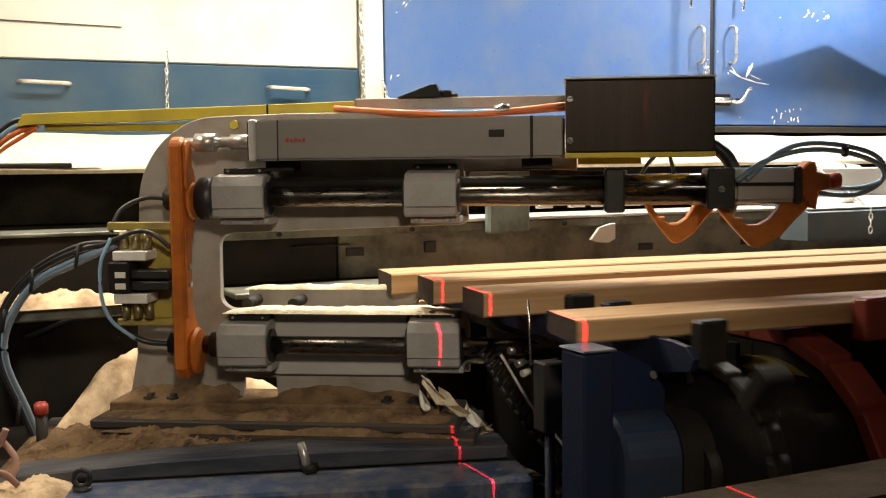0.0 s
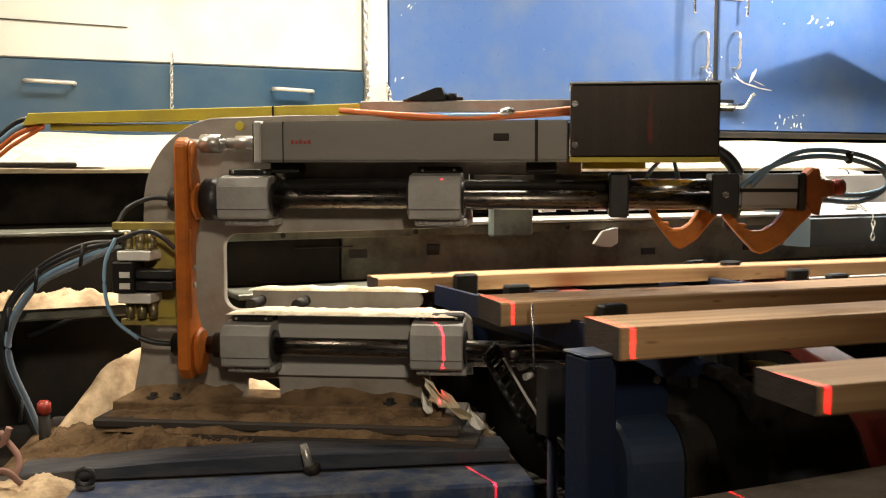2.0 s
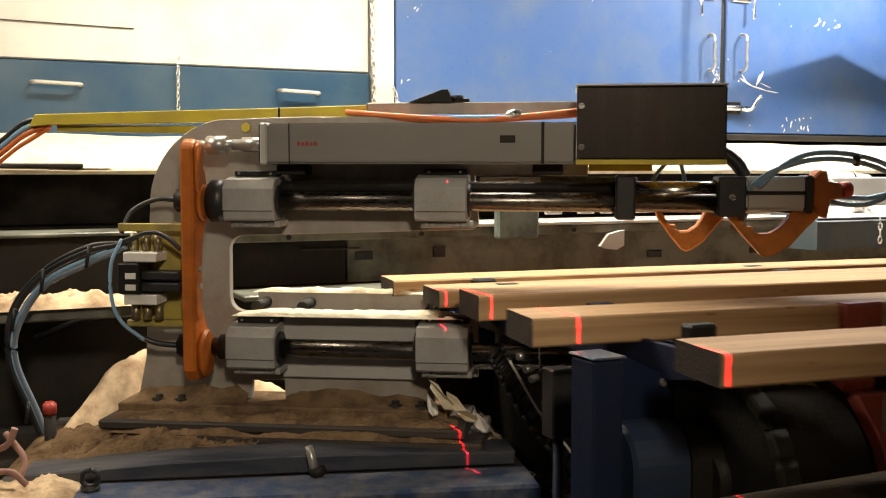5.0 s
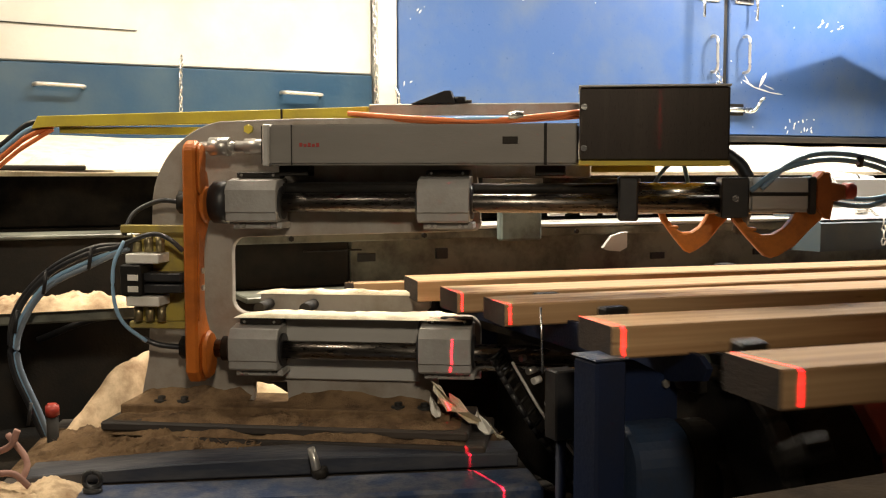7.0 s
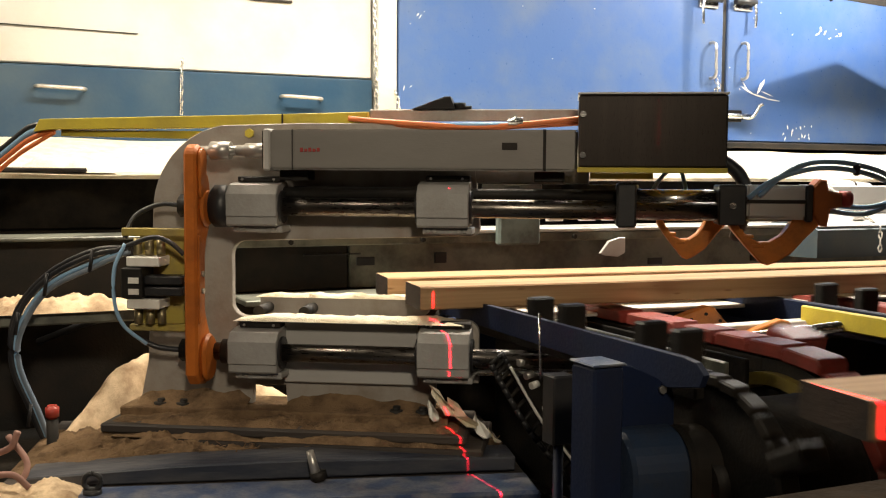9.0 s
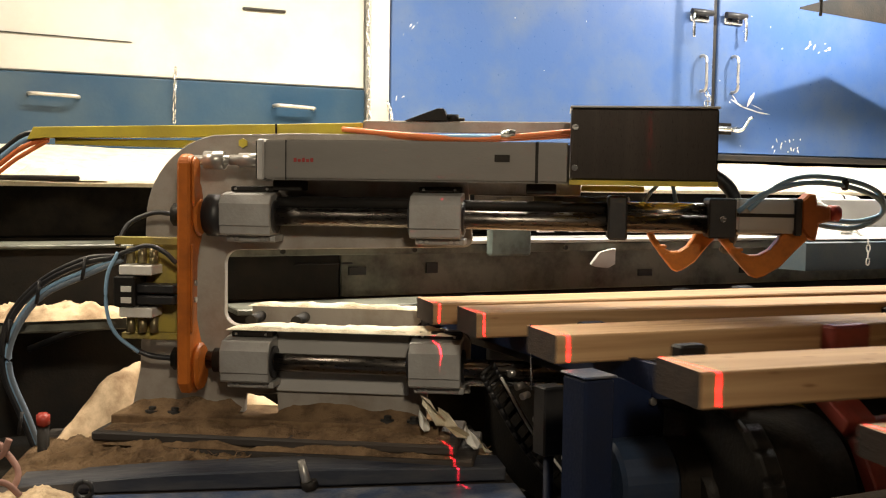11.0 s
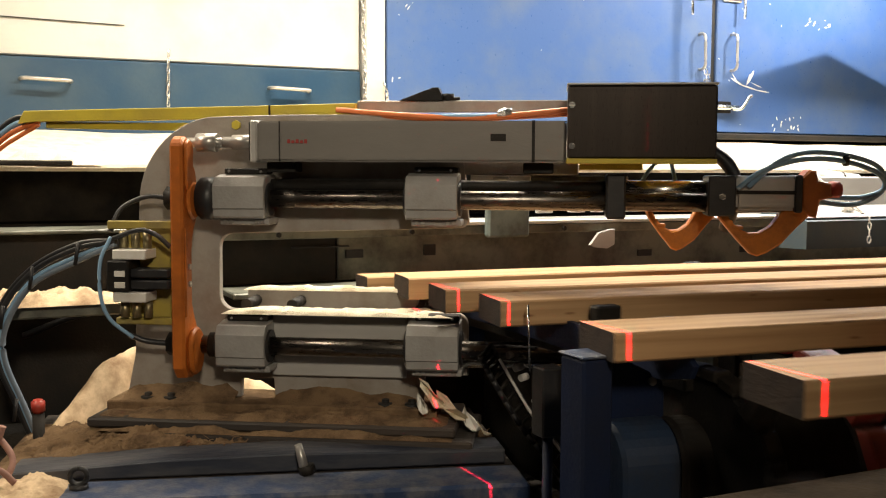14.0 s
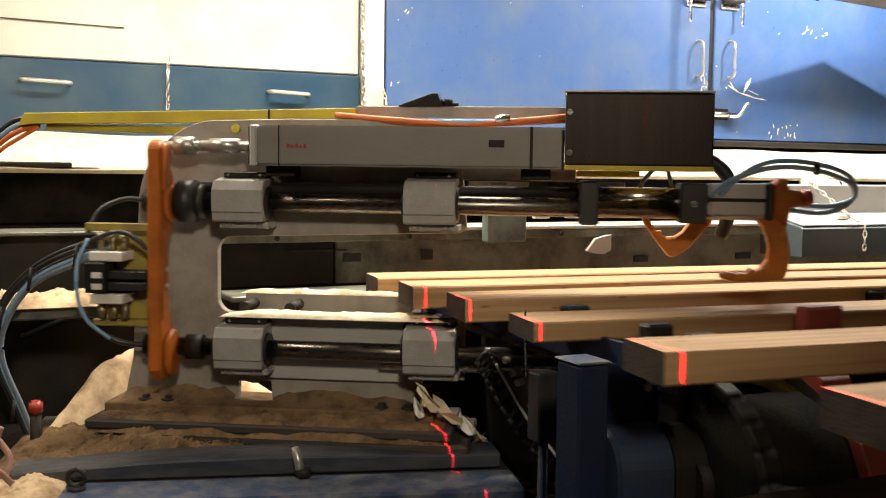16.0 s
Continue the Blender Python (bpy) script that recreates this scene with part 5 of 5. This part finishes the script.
def drag_chain():
    t = thing("drag_chain", pose(1.0, 1.82, 1.02), "open plastic cable drag chain sloping down beside the post", "cable chain")
    line = smoothed([(-0.05, 0, 0.02), (-0.02, 0, -0.03), (0.03, -0.02, -0.12), (0.09, -0.04, -0.20), (0.16, -0.06, -0.32), (0.2, -0.06, -0.42)], 4)
    for a, b in zip(line, line[1:]):
        d = b - a
        n = Vector((0.8, 0.25, 0.55)).normalized()
        for s in (-0.018, 0.018):
            part("side_plate", rod(a + n * s, b + n * s, 0.006, None, 6), BLACK, t)
        part("rung", rod(a - n * 0.020, a + n * 0.020, 0.0045, None, 6), DARKSTEEL, t)
    for k, p in enumerate(line[2:]):
        if k % 3 != 1:
            q = p + Vector((0.030, -0.012, 0.012))
            part("roller", rod(q, q + Vector((0.018, 0.004, 0.003)), 0.0075, None, 10), WHITE if k % 2 else NUTSTEEL, t, "pale worn roller")
    part("wire", hose([p + Vector((0.012, -0.012, 0.006)) for p in line[2:]], 0.003, None, 1), WHITE, t)
    t = thing("torn_sacking", MACHINE @ pose(0.0, -0.06, -0.50), "torn pale scraps of sacking and bark at the plate's foot", "scrap")
    rnd = random.Random(3)
    for i, (x, z, w, h) in enumerate(((0.01, 0.045, 0.07, 0.03), (0.05, 0.02, 0.08, 0.025), (0.09, -0.005, 0.05, 0.03), (-0.01, 0.02, 0.03, 0.04), (0.115, -0.022, 0.035, 0.008))):
        bm = bmesh.new()
        rim = [(w / 2 * math.cos(k * math.pi / 5) * rnd.uniform(0.6, 1.15), -0.02 * math.sin(k) + rnd.uniform(-0.008, 0.008), h / 2 * math.sin(k * math.pi / 5) * rnd.uniform(0.6, 1.2) - 0.35 * w * math.cos(k * math.pi / 5)) for k in range(10)]
        lo = [bm.verts.new((x + a, b, z + c)) for a, b, c in rim]
        hi = [bm.verts.new((x + a, b - 0.006, z + c + 0.003)) for a, b, c in rim]
        bm.faces.new(lo)
        bm.faces.new(hi)
        for k in range(10):
            bm.faces.new((lo[k], lo[(k + 1) % 10], hi[(k + 1) % 10], hi[k]))
        part("scrap", bm, SAWDUST if i in (0, 1, 4) else WHITE, t)


def baffle():
    # unseen sheet added above the view to shape the door's wedge shadow
    t = thing("door_shadow_caster", pose(0, 2.93, 0), "unseen gable-shaped sheet added to cast the wedge shadow on the door", "baffle")
    part("sheet", slab([(2.80, 2.068), (2.80, 2.075), (3.285, 2.21), (3.80, 2.03), (3.80, 2.02)], -0.002, 0.002), DARKSTEEL, t)
    for x in (2.9, 3.7):
        part("hanger", rod((x, 0, 2.05), (x, 0, 4.5), 0.006, None, 8), DARKSTEEL, t)


def door_scuffs():
    """Chalky scrapes on the blue doors: thin raised flakes of bare primer."""
    t = thing("scuff_marks", pose(0, BACK - 0.0225, 0), "white scrape marks on the blue door", "scuff", kind="structure")
    rnd = random.Random(5)
    marks = [(2.80, 1.745, 0.07, -25, 0.007), (2.86, 1.725, 0.09, -12, 0.006), (2.93, 1.712, 0.08, -6, 0.005), (2.872, 1.765, 0.06, 62, 0.011), (2.86, 1.755, 0.05, 70, 0.006), (2.79, 1.76, 0.04, -50, 0.004), (2.90, 1.735, 0.06, -18, 0.003)]
    marks += [(rnd.uniform(2.98, 3.14), rnd.uniform(1.56, 1.62), rnd.uniform(0.005, 0.018), rnd.uniform(60, 110), rnd.uniform(0.003, 0.006)) for _ in range(16)]
    marks += [(rnd.uniform(3.15, 3.28), rnd.uniform(1.95, 2.02), rnd.uniform(0.008, 0.025), rnd.uniform(0, 180), rnd.uniform(0.003, 0.006)) for _ in range(9)]
    marks += [(rnd.uniform(1.335, 1.40), rnd.uniform(1.60, 1.95), rnd.uniform(0.006, 0.022), rnd.uniform(20, 90), rnd.uniform(0.002, 0.005)) for _ in range(4)]
    marks += [(rnd.uniform(1.34, 3.4), rnd.uniform(1.56, 2.2), rnd.uniform(0.003, 0.009), rnd.uniform(0, 180), rnd.uniform(0.001, 0.003)) for _ in range(20)]
    for x, z, l, a, w in marks:
        c, s = math.cos(radians(a)), math.sin(radians(a))
        o = [(x + c * u * l / 2 - s * v * w / 2, z + s * u * l / 2 + c * v * w / 2) for u, v in ((-1, 0), (-0.5, 0.8), (0.4, 1), (1, 0.1), (0.5, -0.9), (-0.4, -0.7))]
        part("flake", slab(o, 0.0, 0.003), WHITE, t)


# ---------------------------------------------------------------- laser line
LASER = 0.868


def line_laser(m, a, b, w, watts, stem):
    """A line laser: a small lamp in a housing whose slit, from a to b along y, lets out one thin sheet of red light along -z."""
    f, y0, y1 = 0.42, min(a, -0.03) - 0.03, max(b, 0.03) + 0.03
    h = thing("line_laser", m, "unseen black housing that throws a red laser line", "laser", "line lasers")
    part("jaw", box(-0.06, -w / 2, y0, y1, -f - 0.002, -f, 0), BLACK, h)
    part("jaw", box(w / 2, 0.06, y0, y1, -f - 0.002, -f, 0), BLACK, h)
    part("stop", box(-0.004, 0.004, y0, a, -f - 0.005, -f - 0.003, 0), BLACK, h)
    part("stop", box(-0.004, 0.004, b, y1, -f - 0.005, -f - 0.003, 0), BLACK, h)
    for x0, x1, u, v in ((-0.062, -0.060, y0, y1), (0.060, 0.062, y0, y1), (-0.062, 0.062, y0 - 0.002, y0), (-0.062, 0.062, y1, y1 + 0.002)):
        part("side", box(x0, x1, u, v, -f - 0.002, 0.06, 0), BLACK, h)
    part("lid", box(-0.062, 0.062, y0 - 0.002, y1 + 0.002, 0.06, 0.064, 0), BLACK, h)
    part("stem", rod(*stem, 0.012, None, 10), DARKSTEEL, h)
    d = bpy.data.lights.new("laser_diode", "POINT")
    d.energy, d.color, d.shadow_soft_size = watts, (1.0, 0.010, 0.03), 0.0005
    new("laser_diode", d).matrix_world = m


def lasers():
    line_laser(pose(LASER, 0.40, 2.90), 0.02, 0.379, 0.0009, 5600, ((0, 0, 0.064), (0, 0, 1.6)))
    # second unit is added only to draw the cover's red reflected streak
    line_laser(pose(1.05, -0.20, 2.60, 90, 0, -4.1), -0.272, -0.243, 0.0008, 400, ((0, 0.03, 0.03), (0, 1.9, 0.03)))


hall()
wall_things()
bench()
machine_frame()
actuator()
tray()
CARRIAGE, CLAW = carriage()
STOP, STOP_CLAW = fixed_claw()
left_cables()
base()
conveyor()
wheel()
CHAINS = chains()
BOARDS = boards()
infeed()
bench_covers()
lower_claws()
drag_chain()
door_scuffs()
baffle()
lasers()

# ---------------------------------------------------------------- what moves
DOWN = 52


def swing(ob, m, times):
    """Claw strokes: (start, end) of each time that it is down."""
    rows = [(0.0, 0)]
    for a, b in times:
        rows += [(a - 0.08, 0), (a + 0.05, DOWN)]
        if b < 16:
            rows += [(b - 0.05, DOWN), (b + 0.08, 0)]
    rows.append((16.0, rows[-1][1]))
    walk(ob, [(t, m @ pose(0, 0, 0, 0, -a, 0)) for t, a in rows])


def motions():
    walk(CARRIAGE, [(t, MACHINE @ pose(dx, 0, 0)) for t, dx in (
        (0, 0), (0.55, 0), (0.7, -0.006), (0.85, 0), (2.7, 0), (2.8, -0.012), (2.88, -0.036), (3.0, -0.038), (3.1, -0.009), (3.18, 0), (3.82, 0), (3.9, -0.014), (3.98, -0.048), (4.1, -0.05), (4.22, -0.012), (4.32, 0), (12.4, 0), (12.62, -0.008), (12.7, -0.065), (12.8, -0.185), (12.9, -0.229), (13.0, -0.232), (13.1, -0.192), (13.2, -0.107),
        (13.3, -0.02), (13.4, 0), (13.6, 0), (13.8, -0.009), (14.0, 0), (14.65, 0), (14.8, -0.01), (14.9, -0.009), (15.05, 0), (15.7, 0), (15.88, -0.004), (15.94, -0.02), (16.0, -0.046))])
    swing(CLAW, pose(0.722, -0.05, -0.066), ((0.48, 0.76), (2.66, 3.06), (3.75, 4.12), (12.5, 13.08), (13.55, 13.86), (14.7, 14.92), (15.82, 17)))
    swing(STOP_CLAW, Matrix(), ((2.62, 3.06), (3.75, 4.1), (6.1, 6.36), (8.12, 8.28), (11.42, 11.64), (14.7, 14.92)))
    for ob, loop, s0 in CHAINS:
        walk(ob, loop.rows(s0))
    for n, (k, ob, x, thick, skew) in enumerate(BOARDS):
        walk(ob, board_rows(k, x, thick, skew, n))


motions()
